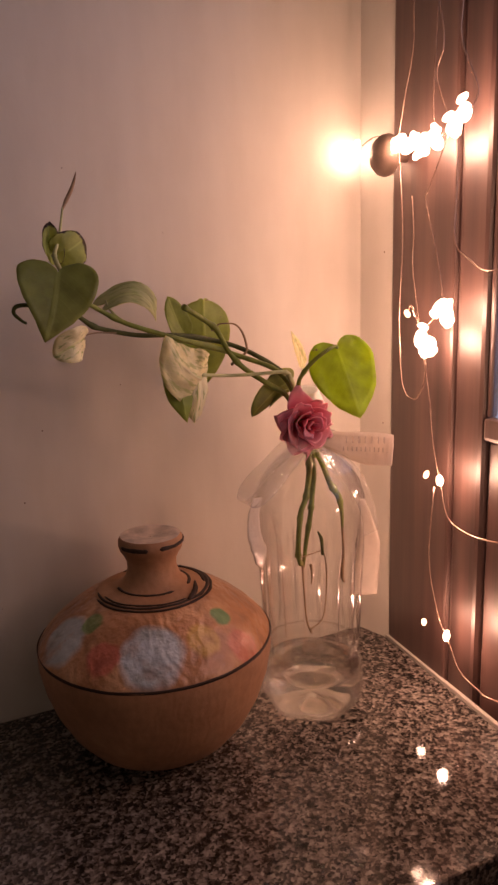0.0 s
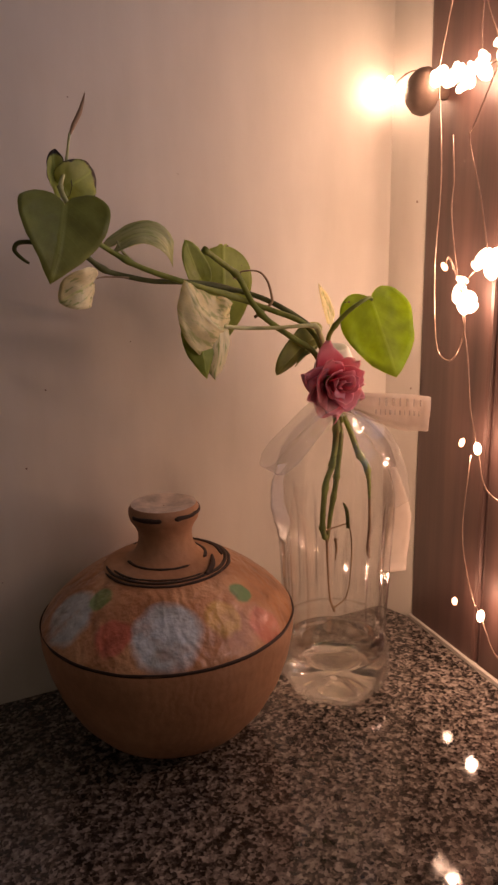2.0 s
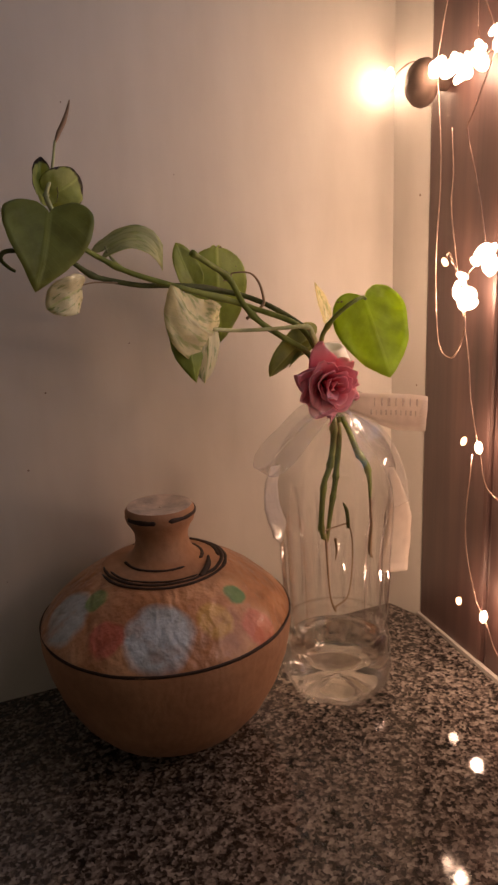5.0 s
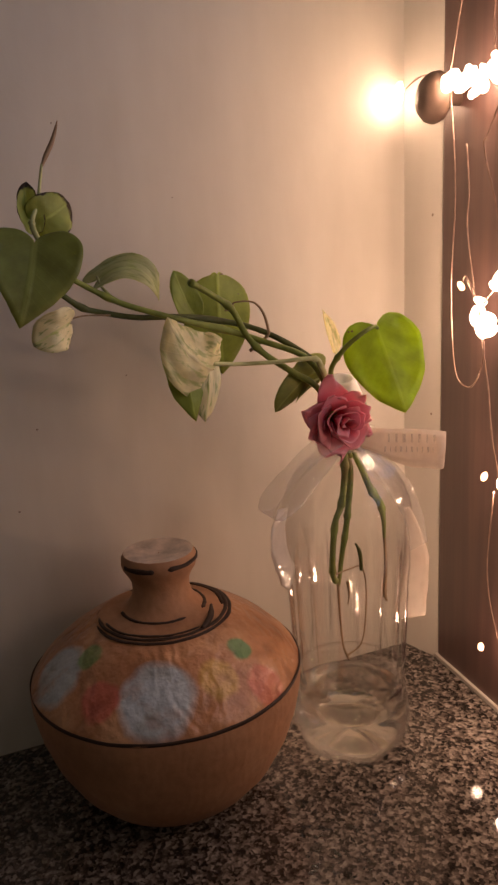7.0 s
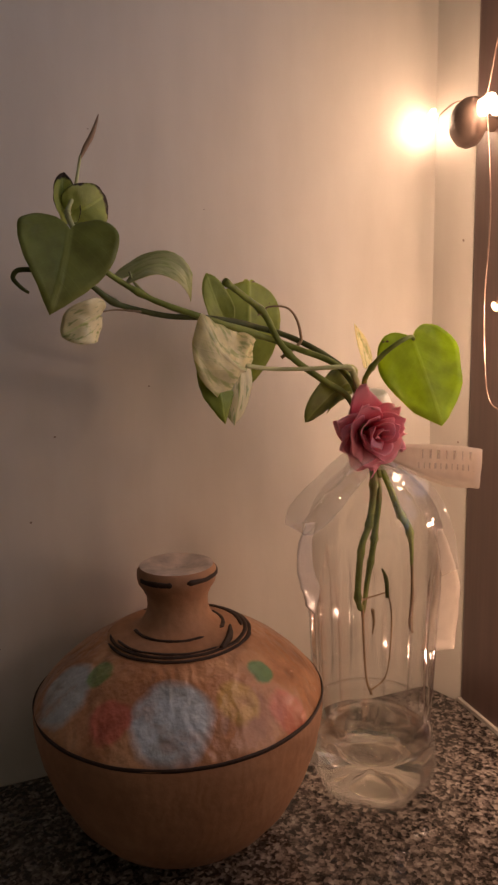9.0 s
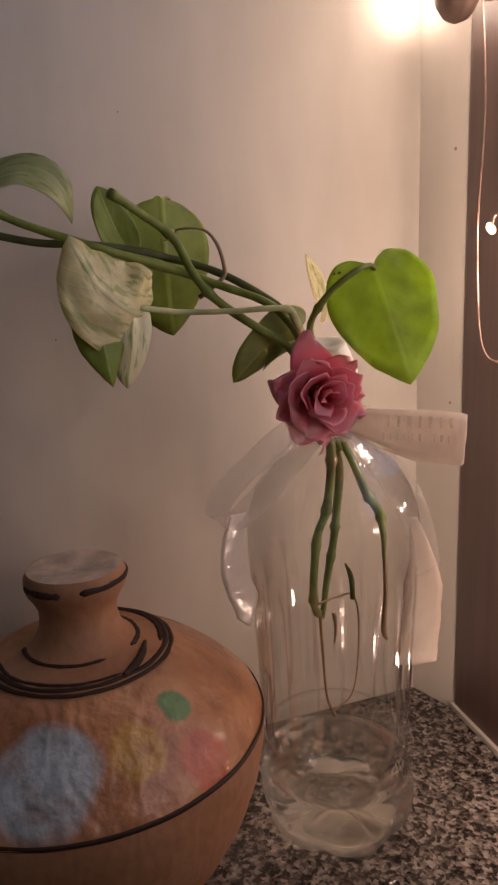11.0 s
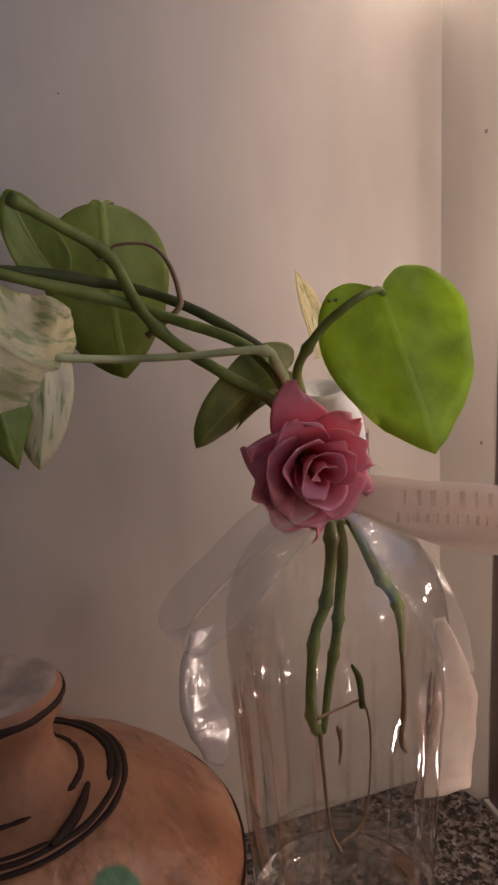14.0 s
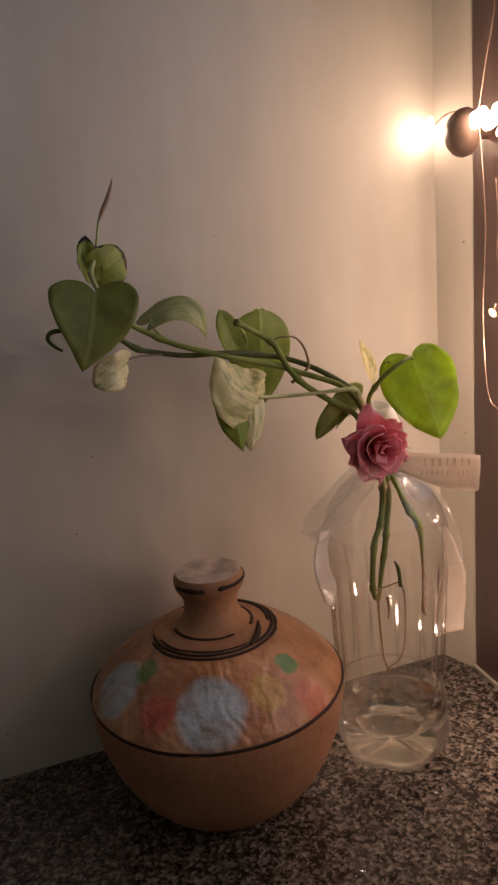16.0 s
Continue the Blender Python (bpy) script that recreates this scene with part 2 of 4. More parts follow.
def leaf_skin(name, col, other, share=0.0, rough=0.38, edge=None, thin=0.48, ribs=0.45):
    """Leaf with midrib and side veins from its own length and width; share: how much of it is variegated."""
    m, t, b = nodes_of(name)
    uv = t.nodes.new("ShaderNodeUVMap")
    sep = t.nodes.new("ShaderNodeSeparateXYZ")
    t.links.new(uv.outputs[0], sep.inputs[0])
    along, across = sep.outputs[0], maths(t, "ABSOLUTE", sep.outputs[1])
    rib = ramp(t, across, [(0.012, (1, 1, 1)), (0.035, (0, 0, 0))])
    slant = maths(t, "SUBTRACT", along, maths(t, "MULTIPLY", across, 0.9))
    veins = ramp(t, maths(t, "ABSOLUTE", maths(t, "SUBTRACT", maths(t, "FRACT", maths(t, "MULTIPLY", slant, 7.0)), 0.5)), [(0.02, (1, 1, 1)), (0.10, (0, 0, 0))])
    cloud = noise_of(t, 90, 5)
    base = ramp(t, cloud, [(0.3, tuple(c * 0.78 for c in col)), (0.7, tuple(c * 1.15 for c in col))])
    if share:
        streak = noise_of(t, 7, 5, coords="UV", stretch=(0.45, 1.5, 1))
        base = blend(t, ramp(t, streak, [(0.32 + share * 0.36, (1, 1, 1)), (0.42 + share * 0.36, (0, 0, 0))]), base, other)
    light = tuple(min(1, c * 1.5 + 0.03) for c in col)
    base = blend(t, maths(t, "MULTIPLY", rib, ribs), base, light)
    base = blend(t, maths(t, "MULTIPLY", veins, 0.05), base, light)
    if edge:
        rim = t.nodes.new("ShaderNodeAttribute")
        rim.attribute_name = "rim"
        d = maths(t, "ADD", rim.outputs["Fac"], maths(t, "MULTIPLY", noise_of(t, 110, 3), 0.5))
        base = blend(t, ramp(t, maths(t, "SUBTRACT", d, 0.5), [(0.69, (0, 0, 0)), (0.75, (1, 1, 1))]), base, edge)
    t.links.new(base, b.inputs["Base Color"])
    b.inputs["Roughness"].default_value = rough
    b.inputs["Subsurface Weight"].default_value = 0.0
    h = maths(t, "SUBTRACT", maths(t, "MULTIPLY", cloud, 0.5), maths(t, "ADD", rib, maths(t, "MULTIPLY", veins, 0.12)))
    bump(t, b, h, 0.35, 0.0008)
    # light shows through the blade
    out = t.nodes["Material Output"]
    tl = t.nodes.new("ShaderNodeBsdfTranslucent")
    t.links.new(blend(t, 1.0, base, (1.0, 0.95, 0.55), "MULTIPLY"), tl.inputs["Color"])
    mx = add(t, "ShaderNodeMixShader", Fac=thin)
    t.links.new(b.outputs[0], mx.inputs[1])
    t.links.new(tl.outputs[0], mx.inputs[2])
    t.links.new(mx.outputs[0], out.inputs[0])
    return m


def petal_skin():
    m, t, b = nodes_of("rose_petal")
    uv = t.nodes.new("ShaderNodeUVMap")
    sep = t.nodes.new("ShaderNodeSeparateXYZ")
    t.links.new(uv.outputs[0], sep.inputs[0])
    g = ramp(t, maths(t, "ADD", sep.outputs[0], maths(t, "MULTIPLY", noise_of(t, 160, 4), 0.25)), [(0.20, (0.80, 0.085, 0.18)), (0.60, (0.94, 0.26, 0.37)), (1.05, (0.98, 0.50, 0.58))])
    fibre = ramp(t, noise_of(t, 260, 3, coords="UV", stretch=(0.05, 1, 1)), [(0.35, (0.88, 0.86, 0.88)), (0.6, (1, 1, 1))])
    col = blend(t, 1.0, g, fibre, "MULTIPLY")
    t.links.new(col, b.inputs["Base Color"])
    b.inputs["Roughness"].default_value = 0.5
    b.inputs["Sheen Weight"].default_value = 0.15
    bump(t, b, noise_of(t, 120, 4), 0.25, 0.0006)
    out = t.nodes["Material Output"]
    tl = t.nodes.new("ShaderNodeBsdfTranslucent")
    t.links.new(col, tl.inputs["Color"])
    mx = add(t, "ShaderNodeMixShader", Fac=0.45)
    t.links.new(b.outputs[0], mx.inputs[1])
    t.links.new(tl.outputs[0], mx.inputs[2])
    t.links.new(mx.outputs[0], out.inputs[0])
    return m


def glow(name, col, strength, passes=False):
    m = bpy.data.materials.new(name)
    m.use_nodes = True
    t = m.node_tree
    t.nodes.clear()
    out = t.nodes.new("ShaderNodeOutputMaterial")
    em = add(t, "ShaderNodeEmission", Color=(*col, 1), Strength=strength)
    last = em.outputs[0]
    if passes:
        tr = t.nodes.new("ShaderNodeBsdfTransparent")
        ad = t.nodes.new("ShaderNodeAddShader")
        t.links.new(last, ad.inputs[0])
        t.links.new(tr.outputs[0], ad.inputs[1])
        last = ad.outputs[0]
    t.links.new(last, out.inputs[0])
    return m


def liquid():
    m, t, b = nodes_of("clear_water")
    b.inputs["Base Color"].default_value = (0.97, 0.95, 0.90, 1)
    b.inputs["Roughness"].default_value = 0.0
    b.inputs["IOR"].default_value = 1.33
    b.inputs["Transmission Weight"].default_value = 1.0
    bump(t, b, noise_of(t, 60, 2), 0.12, 0.001)
    return m


WALL, GRANITE, WOOD, CLAY, PAINTED = plaster(), granite(), dark_wood(), clay(), painted_clay()
CEILING = plain("white_ceiling_paint", (0.75, 0.72, 0.68), 0.7)
FLOOR = plain("grey_floor_tile", (0.28, 0.25, 0.22), 0.3, scale=12)
GROUT = plain("pale_edge_filler", (0.46, 0.42, 0.38), 0.6)
WORN = plain("worn_pale_clay", (0.56, 0.44, 0.36), 0.55, vary=0.38, scale=90)
BLACK_PAINT = plain("dark_brown_paint", (0.034, 0.014, 0.008), 0.7, scale=120)
SPECK = plain("brown_speck", (0.28, 0.21, 0.165), 0.7)
CLEAR = see_through("clear_bottle_wall", (0.965, 0.965, 0.955), 0.035, 0.09, 0.7)


WATER = liquid()
FOOT_WALL = moulded("clear_bottle_foot", 0.09)
PANE = see_through("window_glass", (0.9, 0.93, 0.95), 0.02, 0.05)
RIBBON = gauze("sheer_white_ribbon", (0.90, 0.80, 0.71), 0.20, 0.5, 0.03)
RIBBON_THIN = gauze("sheer_clear_ribbon", (0.97, 0.91, 0.84), 0.76, 0.12, 0.26)
RIBBON_MID = gauze("crinkled_sheer_ribbon", (0.97, 0.91, 0.84), 0.16, 0.20, 0.20)
PRINT = gauze("pale_brown_print", (0.62, 0.52, 0.45), 0.80, 0.6)
WRAP = plain("white_paper_wrap", (0.92, 0.87, 0.82), 0.6, scale=80)
STEM_GREEN = plain("green_vine_stem", (0.200, 0.235, 0.052), 0.45, vary=0.35, scale=90, bumpy=0.3, spec=0.22)
STEM_DARK = plain("dark_green_vine_stem", (0.085, 0.098, 0.032), 0.48, vary=0.35, scale=90, bumpy=0.3, spec=0.22)
STEM_PALE = plain("pale_green_petiole", (0.43, 0.44, 0.20), 0.45, vary=0.3, scale=110, bumpy=0.25)
STEM_WET = plain("wet_green_stem", (0.20, 0.25, 0.080), 0.25, vary=0.35, scale=110, bumpy=0.3)
ROOT = plain("brown_root", (0.25, 0.165, 0.085), 0.5, vary=0.3, scale=120)
BROWN = plain("dried_brown_sheath", (0.27, 0.17, 0.10), 0.6, vary=0.35, scale=150)
LEAF_DARK = leaf_skin("dark_green_leaf", (0.335, 0.375, 0.105), (0.2, 0.2, 0.1))
LEAF_MID = leaf_skin("mid_green_leaf", (0.37, 0.455, 0.090), (0.2, 0.2, 0.1))
LEAF_BRIGHT = leaf_skin("bright_green_leaf", (0.52, 0.70, 0.085), (0.2, 0.2, 0.1), rough=0.42, thin=0.62, ribs=0.16)
LEAF_YELLOW = leaf_skin("yellow_green_leaf", (0.504, 0.560, 0.154), (0.2, 0.2, 0.1), edge=(0.05, 0.03, 0.015))
LEAF_CREAM = leaf_skin("cream_variegated_leaf", (0.97, 0.88, 0.50), (0.56, 0.58, 0.22), share=0.22, thin=0.36, ribs=0.2)
LEAF_PALE = leaf_skin("pale_green_leaf", (0.48, 0.54, 0.20), (0.92, 0.86, 0.56), share=0.62, thin=0.3)
LEAF_SOFT = leaf_skin("soft_green_leaf", (0.36, 0.41, 0.15), (0.50, 0.52, 0.25), share=0.50, thin=0.3)
PETAL = petal_skin()
WIRE = plain("clear_copper_wire", (0.62, 0.42, 0.34), 0.25, metal=0.6, vary=0.2, scale=200, bumpy=0)
BULB = glow("lit_led_bulb", (1.0, 0.72, 0.52), 5.0, True)
BULB_DIM = glow("dim_led_bulb", (1.0, 0.55, 0.30), 3.0, True)
KNOB = plain("beige_plastic", (0.20, 0.13, 0.10), 0.5, scale=120)
DUSK = glow("dusk_sky", (0.44, 0.55, 0.80), 1.15)


# ---------------------------------------------------------------- builders
def mesh_of(name, verts, faces, material, smooth=True):
    me = bpy.data.meshes.new(name)
    me.from_pydata([tuple(v) for v in verts], [], faces)
    if smooth:
        me.polygons.foreach_set("use_smooth", [True] * len(me.polygons))
    me.materials.append(material)
    me.update()
    return me


def part(name, me, parent=None, label=""):
    ob = new(name, me)
    ob.parent = parent
    return tagged(ob, label)


def thing(name, at, label, category, group=""):
    ob = new(name)
    ob.empty_display_size = 0.02
    ob.location = at
    return tagged(ob, label, category, group)


def block(name, corners, z0, z1, material, soft=0.0):
    """A prism over a plan of corners."""
    bm = bmesh.new()
    low = [bm.verts.new((x, y, z0)) for x, y in corners]
    face = bm.faces.new(low)
    up = bmesh.ops.extrude_face_region(bm, geom=[face])["geom"]
    bmesh.ops.translate(bm, verts=[v for v in up if isinstance(v, bmesh.types.BMVert)], vec=(0, 0, z1 - z0))
    bmesh.ops.recalc_face_normals(bm, faces=bm.faces)
    if soft:
        bmesh.ops.bevel(bm, geom=bm.edges[:], offset=soft, segments=2, affect="EDGES", profile=0.6)
    me = bpy.data.meshes.new(name)
    bm.to_mesh(me)
    bm.free()
    me.materials.append(material)
    return me


def turned(name, profile, material, n=72, shape=None, smooth=True):
    """A body turned about the upright axis; shape(radius, z, angle) may change the radius."""
    verts, faces = [], []
    for r, z in profile:
        for k in range(n):
            a = 2 * math.pi * k / n
            q = shape(r, z, a) if shape else r
            verts.append((q * math.cos(a), q * math.sin(a), z))
    for j in range(len(profile) - 1):
        for k in range(n):
            l = (k + 1) % n
            faces.append((j * n + k, j * n + l, (j + 1) * n + l, (j + 1) * n + k))
    return mesh_of(name, verts, faces, material, smooth)


def smooth_line(points, steps=8):
    p = [Vector(q) for q in points]
    p = [2 * p[0] - p[1]] + p + [2 * p[-1] - p[-2]]
    line = []
    for i in range(1, len(p) - 2):
        for k in range(steps):
            u = k / steps
            line.append(0.5 * (2 * p[i] + (p[i + 1] - p[i - 1]) * u + (2 * p[i - 1] - 5 * p[i] + 4 * p[i + 1] - p[i + 2]) * u * u + (3 * p[i] - p[i - 1] - 3 * p[i + 1] + p[i + 2]) * u ** 3))
    line.append(p[-2])
    return line


def values_along(values, count):
    return [float(v) for v in np.interp(np.linspace(0, 1, count), np.linspace(0, 1, len(values)), values)]


def tube(name, points, radii, material, n=10, knots=(), steps=8):
    """A round stalk through a few points; knots: places along it (0 to 1) where it thickens."""
    line = smooth_line(points, steps)
    rad = values_along(radii, len(line))
    verts, faces = [], []
    side = None
    for i, c in enumerate(line):
        t = (line[min(i + 1, len(line) - 1)] - line[max(i - 1, 0)]).normalized()
        side = (side - t * side.dot(t)).normalized() if side else t.orthogonal().normalized()
        up = t.cross(side)
        s = i / (len(line) - 1)
        r = rad[i] * (1 + sum(0.45 * math.exp(-(((s - k) / 0.02) ** 2)) for k in knots)) * (1 + 0.06 * noise.noise(c * 180))
        verts += [c + r * (math.cos(a) * side + math.sin(a) * up) for a in (2 * math.pi * k / n for k in range(n))]
    for i in range(len(line) - 1):
        for k in range(n):
            l = (k + 1) % n
            faces.append((i * n + k, i * n + l, (i + 1) * n + l, (i + 1) * n + k))
    faces.append(tuple(range(n - 1, -1, -1)))
    faces.append(tuple(range((len(line) - 1) * n, len(line) * n)))
    return mesh_of(name, verts, faces, material)


FULL = [(0, 1.0), (6, 0.955), (13, 0.90), (22, 0.845), (33, 0.775), (46, 0.69), (62, 0.595), (80, 0.51), (98, 0.445), (115, 0.375), (132, 0.28), (148, 0.16), (165, 0.06), (180, 0.015)]
EGG = [(0, 1.0), (10, 0.93), (20, 0.86), (30, 0.78), (43, 0.67), (58, 0.55), (72, 0.42), (85, 0.24), (100, 0.10), (180, 0.02)]
HEART = [(0, 1.0), (10, 0.81), (25, 0.66), (43, 0.555), (65, 0.478), (90, 0.425), (111, 0.36), (130, 0.275), (146, 0.17), (164, 0.07), (180, 0.015)]
OVAL = [(0, 1.0), (8, 0.80), (18, 0.62), (30, 0.48), (50, 0.33), (75, 0.22), (100, 0.14), (130, 0.07), (180, 0.02)]
ROUND = [(0, 1.0), (14, 0.93), (28, 0.83), (43, 0.70), (65, 0.56), (90, 0.44), (115, 0.32), (140, 0.17), (160, 0.07), (180, 0.015)]


def leaf(name, base, middle, tip, side, width, material, outline=HEART, fold=0.15, droop=0.0, wave=0.03, seed=0, thick=0.0005):
    """A leaf whose midrib runs base - middle - tip; side points across it; fold lifts both halves; thick blade with two faces."""
    b, m, e = Vector(base), Vector(middle), Vector(tip)
    length = (e - b).length
    across = Vector(side).normalized()
    n_a, n_r = 56, 9
    ang = [o[0] for o in outline]
    rad = [o[1] for o in outline]
    flat = [(0.0, 0.0, 0.0)]
    for j in range(1, n_r + 1):
        for k in range(n_a):
            a = -180 + 360 * k / n_a
            r = float(np.interp(abs(a), ang, rad)) * (j / n_r)
            flat.append((r * math.cos(radians(a)), r * math.sin(radians(a)), j / n_r))
    top, low = [], []
    for x, y, s in flat:
        u = x
        c = (1 - u) ** 2 * b + 2 * u * (1 - u) * m + u * u * e
        d = (2 * (1 - u) * (m - b) + 2 * u * (e - m)).normalized()
        w = (across - d * across.dot(d)).normalized()
        nrm = w.cross(d)
        h = fold * abs(y) - droop * y * y + wave * (noise.noise(Vector((x * 3.0, y * 3.0, seed * 7.3))) + 0.5 * noise.noise(Vector((x * 7, y * 7, seed * 3.1)))) * s
        p = c + w * (y * width * length) + nrm * (h * length)
        top.append(p)
        low.append(p - nrm * thick * (1.0 - 0.5 * s))
    faces = []
    for k in range(n_a):
        l = (k + 1) % n_a
        faces.append((0, 1 + k, 1 + l))
        for j in range(n_r - 1):
            p, q = 1 + j * n_a, 1 + (j + 1) * n_a
            faces += [(p + k, q + k, q + l), (p + k, q + l, p + l)]
    count = len(top)
    both = faces + [tuple(count + i for i in reversed(f)) for f in faces]
    rim = 1 + (n_r - 1) * n_a
    both += [(rim + k, count + rim + k, count + rim + (k + 1) % n_a, rim + (k + 1) % n_a) for k in range(n_a)]
    me = mesh_of(name, top + low, both, material)
    uv = me.uv_layers.new(name="UVMap")
    plan = flat + flat
    me.attributes.new("rim", "FLOAT", "POINT").data.foreach_set("value", [p[2] for p in plan])
    for loop in me.loops:
        uv.data[loop.index].uv = plan[loop.vertex_index][:2]
    return me


def band(name, points, across, widths, material, thick=0.00022, steps=9, cup=0.0):
    """A ribbon along a few points, with the directions and widths across it."""
    line = smooth_line(points, steps)
    wide = values_along(widths, len(line))
    dirs = smooth_line(across, max(1, steps)) if len(across) == len(points) else [Vector(across[0])] * len(line)
    n = 7
    verts, faces = [], []
    for c, w, d in zip(line, wide, dirs):
        d = d.normalized()
        for k in range(n):
            s = k / (n - 1) - 0.5
            verts.append(c + d * (s * w) + Vector((0, -1, 0.2)) * cup * w * (1 - 4 * s * s) + Vector((0, 1, 0)) * (0.0008 * noise.noise(c * 160 + d * s * 3) + 0.0007 * noise.noise(c * 420 + d * s * 5)))
    for i in range(len(line) - 1):
        for k in range(n - 1):
            faces.append((i * n + k, i * n + k + 1, (i + 1) * n + k + 1, (i + 1) * n + k))
    me = mesh_of(name, verts, faces, material)
    return me, thick


def ball(name, at, size, material, turn=None, n=12):
    bm = bmesh.new()
    bmesh.ops.create_uvsphere(bm, u_segments=n, v_segments=max(6, n // 2 + 2), radius=1.0, matrix=Matrix.Translation(at) @ (turn or Matrix()) @ Matrix.Diagonal((*size, 1)))
    me = bpy.data.meshes.new(name)
    bm.to_mesh(me)
    bm.free()
    me.polygons.foreach_set("use_smooth", [True] * len(me.polygons))
    me.materials.append(material)
    return me


# ---------------------------------------------------------------- the corner
# plan: the back wall lies in y = 0; the side with the wooden door leaves it at x = 0.2275
SIDE = Vector((0.239, -0.030))          # where the plaster ends and the wood begins
ALONG = Vector((-0.0941, -0.9956))      # along the door, towards the room
INTO = Vector((0.9956, -0.0941))        # through the door, away from the room


def side_plan(s0, s1, d0, d1):
    return [tuple(SIDE + ALONG * s + INTO * d) for s, d in ((s0, d0), (s1, d0), (s1, d1), (s0, d1))]


def structure(name, me, label):
    return tagged(new(name, me), label, kind="structure")


wall_back = structure("wall_back", block("wall_back", [(-1.4, 0), (0.2275, 0), (0.2275, 0.12), (-1.4, 0.12)], -0.85, 1.75, WALL), "cream painted plaster wall with faint smears")
structure("wall_corner", block("wall_corner", [(0.2275, 0.0), tuple(SIDE), tuple(SIDE + INTO * 0.03), (0.2275, 0.03)], -0.85, 1.75, WALL), "narrow cream plaster return beside the door")
structure("wall_left", block("wall_left", [(-1.52, -1.6), (-1.4, -1.6), (-1.4, 0.12), (-1.52, 0.12)], -0.85, 1.75, WALL), "cream painted plaster wall")
structure("ceiling", block("ceiling", [(-1.52, -1.6), (0.5, -1.6), (0.5, 0.12), (-1.52, 0.12)], 1.75, 1.85, CEILING), "white painted ceiling")
structure("floor", block("floor", [(-1.52, -1.6), (0.5, -1.6), (0.5, 0.12), (-1.52, 0.12)], -0.95, -0.85, FLOOR), "grey tiled floor")
# added out of view so ambient light enters only from above
structure("front_light_block", block("front_light_block", [(-1.52, -1.72), (0.5, -1.72), (0.5, -1.6), (-1.52, -1.6)], -0.85, 0.30, WALL), "unseen low wall added to keep ambient light off the front")
structure("wall_side", block("wall_side", side_plan(0.62, 1.57, 0.0, 0.12), -0.85, 1.75, WALL), "cream painted plaster wall")
for x, z, r in ((-0.067, 0.168, 0.0011), (-0.050, 0.220, 0.0010), (0.010, 0.249, 0.0008), (-0.132, 0.033, 0.0014), (-0.090, 0.09, 0.0006), (-0.021, 0.402, 0.0007), (0.05, 0.36, 0.0006)):
    part("speck", ball("speck", (x, 0, z), (r * 0.7, 0.0003, r * 0.6), SPECK, n=8), wall_back)
for s, z in ((0.018, 0.345), (0.012, 0.20)):
    p = SIDE + (Vector((0.2275, 0)) - SIDE) * 0.25
    part("speck", ball("speck", (p.x, p.y, z), (0.0008, 0.0008, 0.0010), SPECK, n=8), wall_back)

# stone ledge that runs into the corner
edge_a, edge_b = SIDE - INTO * 0.0035, SIDE + ALONG * 0.239 - INTO * 0.0035
shelf = tagged(new("stone_shelf", block("stone_shelf", [(-1.4, -0.0005), (0.2272, -0.0005), tuple(edge_a), tuple(edge_b), (-1.4, -0.268)], -0.03, 0.0, GRANITE, 0.0016)), "speckled grey brown polished granite ledge in the corner", "shelf", kind="structure")
structure("shelf_support", block("shelf_support", [(-1.4, 0), (0.225, 0), (0.212, -0.245), (-1.4, -0.245)], -0.85, -0.031, WALL), "cream plastered base under the granite ledge")
structure("trim_joint", block("trim_joint", [tuple(SIDE - INTO * 0.0034), tuple(SIDE), tuple(SIDE + ALONG * 0.239), tuple(SIDE + ALONG * 0.239 - INTO * 0.0034)], -0.03, 0.0022, GROUT, 0.0006), "pale filler line between ledge and door frame")

# dark door: stile at the corner, panel below, glazed light above
door = tagged(new("door_1"), "dark varnished wooden door with a dusky glass pane", "door", kind="structure")
door.location = (0.239, -0.03, -0.85)
bpy.context.view_layer.update()


def on_door(name, s0, s1, d0, d1, z0, z1, material, soft=0.0015, label=""):
    ob = part(name, block(name, side_plan(s0, s1, d0, d1), z0, z1, material, soft), door, label)
    ob.matrix_parent_inverse = Matrix.Translation(door.location).inverted()
    return ob


on_door("stile", 0.0, 0.0845, -0.001, 0.014, -0.85, 1.75, WOOD, 0.003)
on_door("inner_stile", 0.0855, 0.118, 0.001, 0.014, -0.85, 1.75, WOOD, 0.004)
on_door("bottom_panel", 0.1185, 0.62, 0.007, 0.016, -0.85, 0.205, WOOD, 0.002)
on_door("glazing_bar", 0.1185, 0.62, 0.001, 0.014, 0.2055, 0.222, WOOD, 0.003)
on_door("glazing_bead", 0.1185, 0.1235, 0.004, 0.010, 0.2225, 0.95, WOOD, 0.0015)
on_door("top_rail", 0.1185, 0.62, 0.003, 0.014, 0.951, 1.75, WOOD, 0.003)
on_door("pane", 0.1236, 0.62, 0.0055, 0.0085, 0.2225, 0.95, PANE, 0.0, "dusk-blue window glass")
structure("backdrop", block("backdrop", side_plan(-1.2, 1.3, 0.40, 0.41), -0.3, 1.6, DUSK), "blue dusk outside the door glass")

# ---------------------------------------------------------------- clay money bank
BANK = (0.0026, -0.0787, 0.0)
bank = thing("money_bank", BANK, "round terracotta clay money bank with pastel painted shoulder", "clay pot")
profile = [(0.0005, 0.0), (0.026, 0.0), (0.032, 0.0012), (0.042, 0.0062), (0.053, 0.0145), (0.0635, 0.0275), (0.0715, 0.043), (0.0768, 0.059), (0.0795, 0.074), (0.0796, 0.0815), (0.0792, 0.0846)]
rough_hand = lambda r, z, a: r * (1 + 0.006 * noise.noise(Vector((math.cos(a) * 2, math.sin(a) * 2, z * 30))))
part("bowl", turned("bowl", profile, CLAY, 96, rough_hand), bank, "plain orange terracotta bowl")
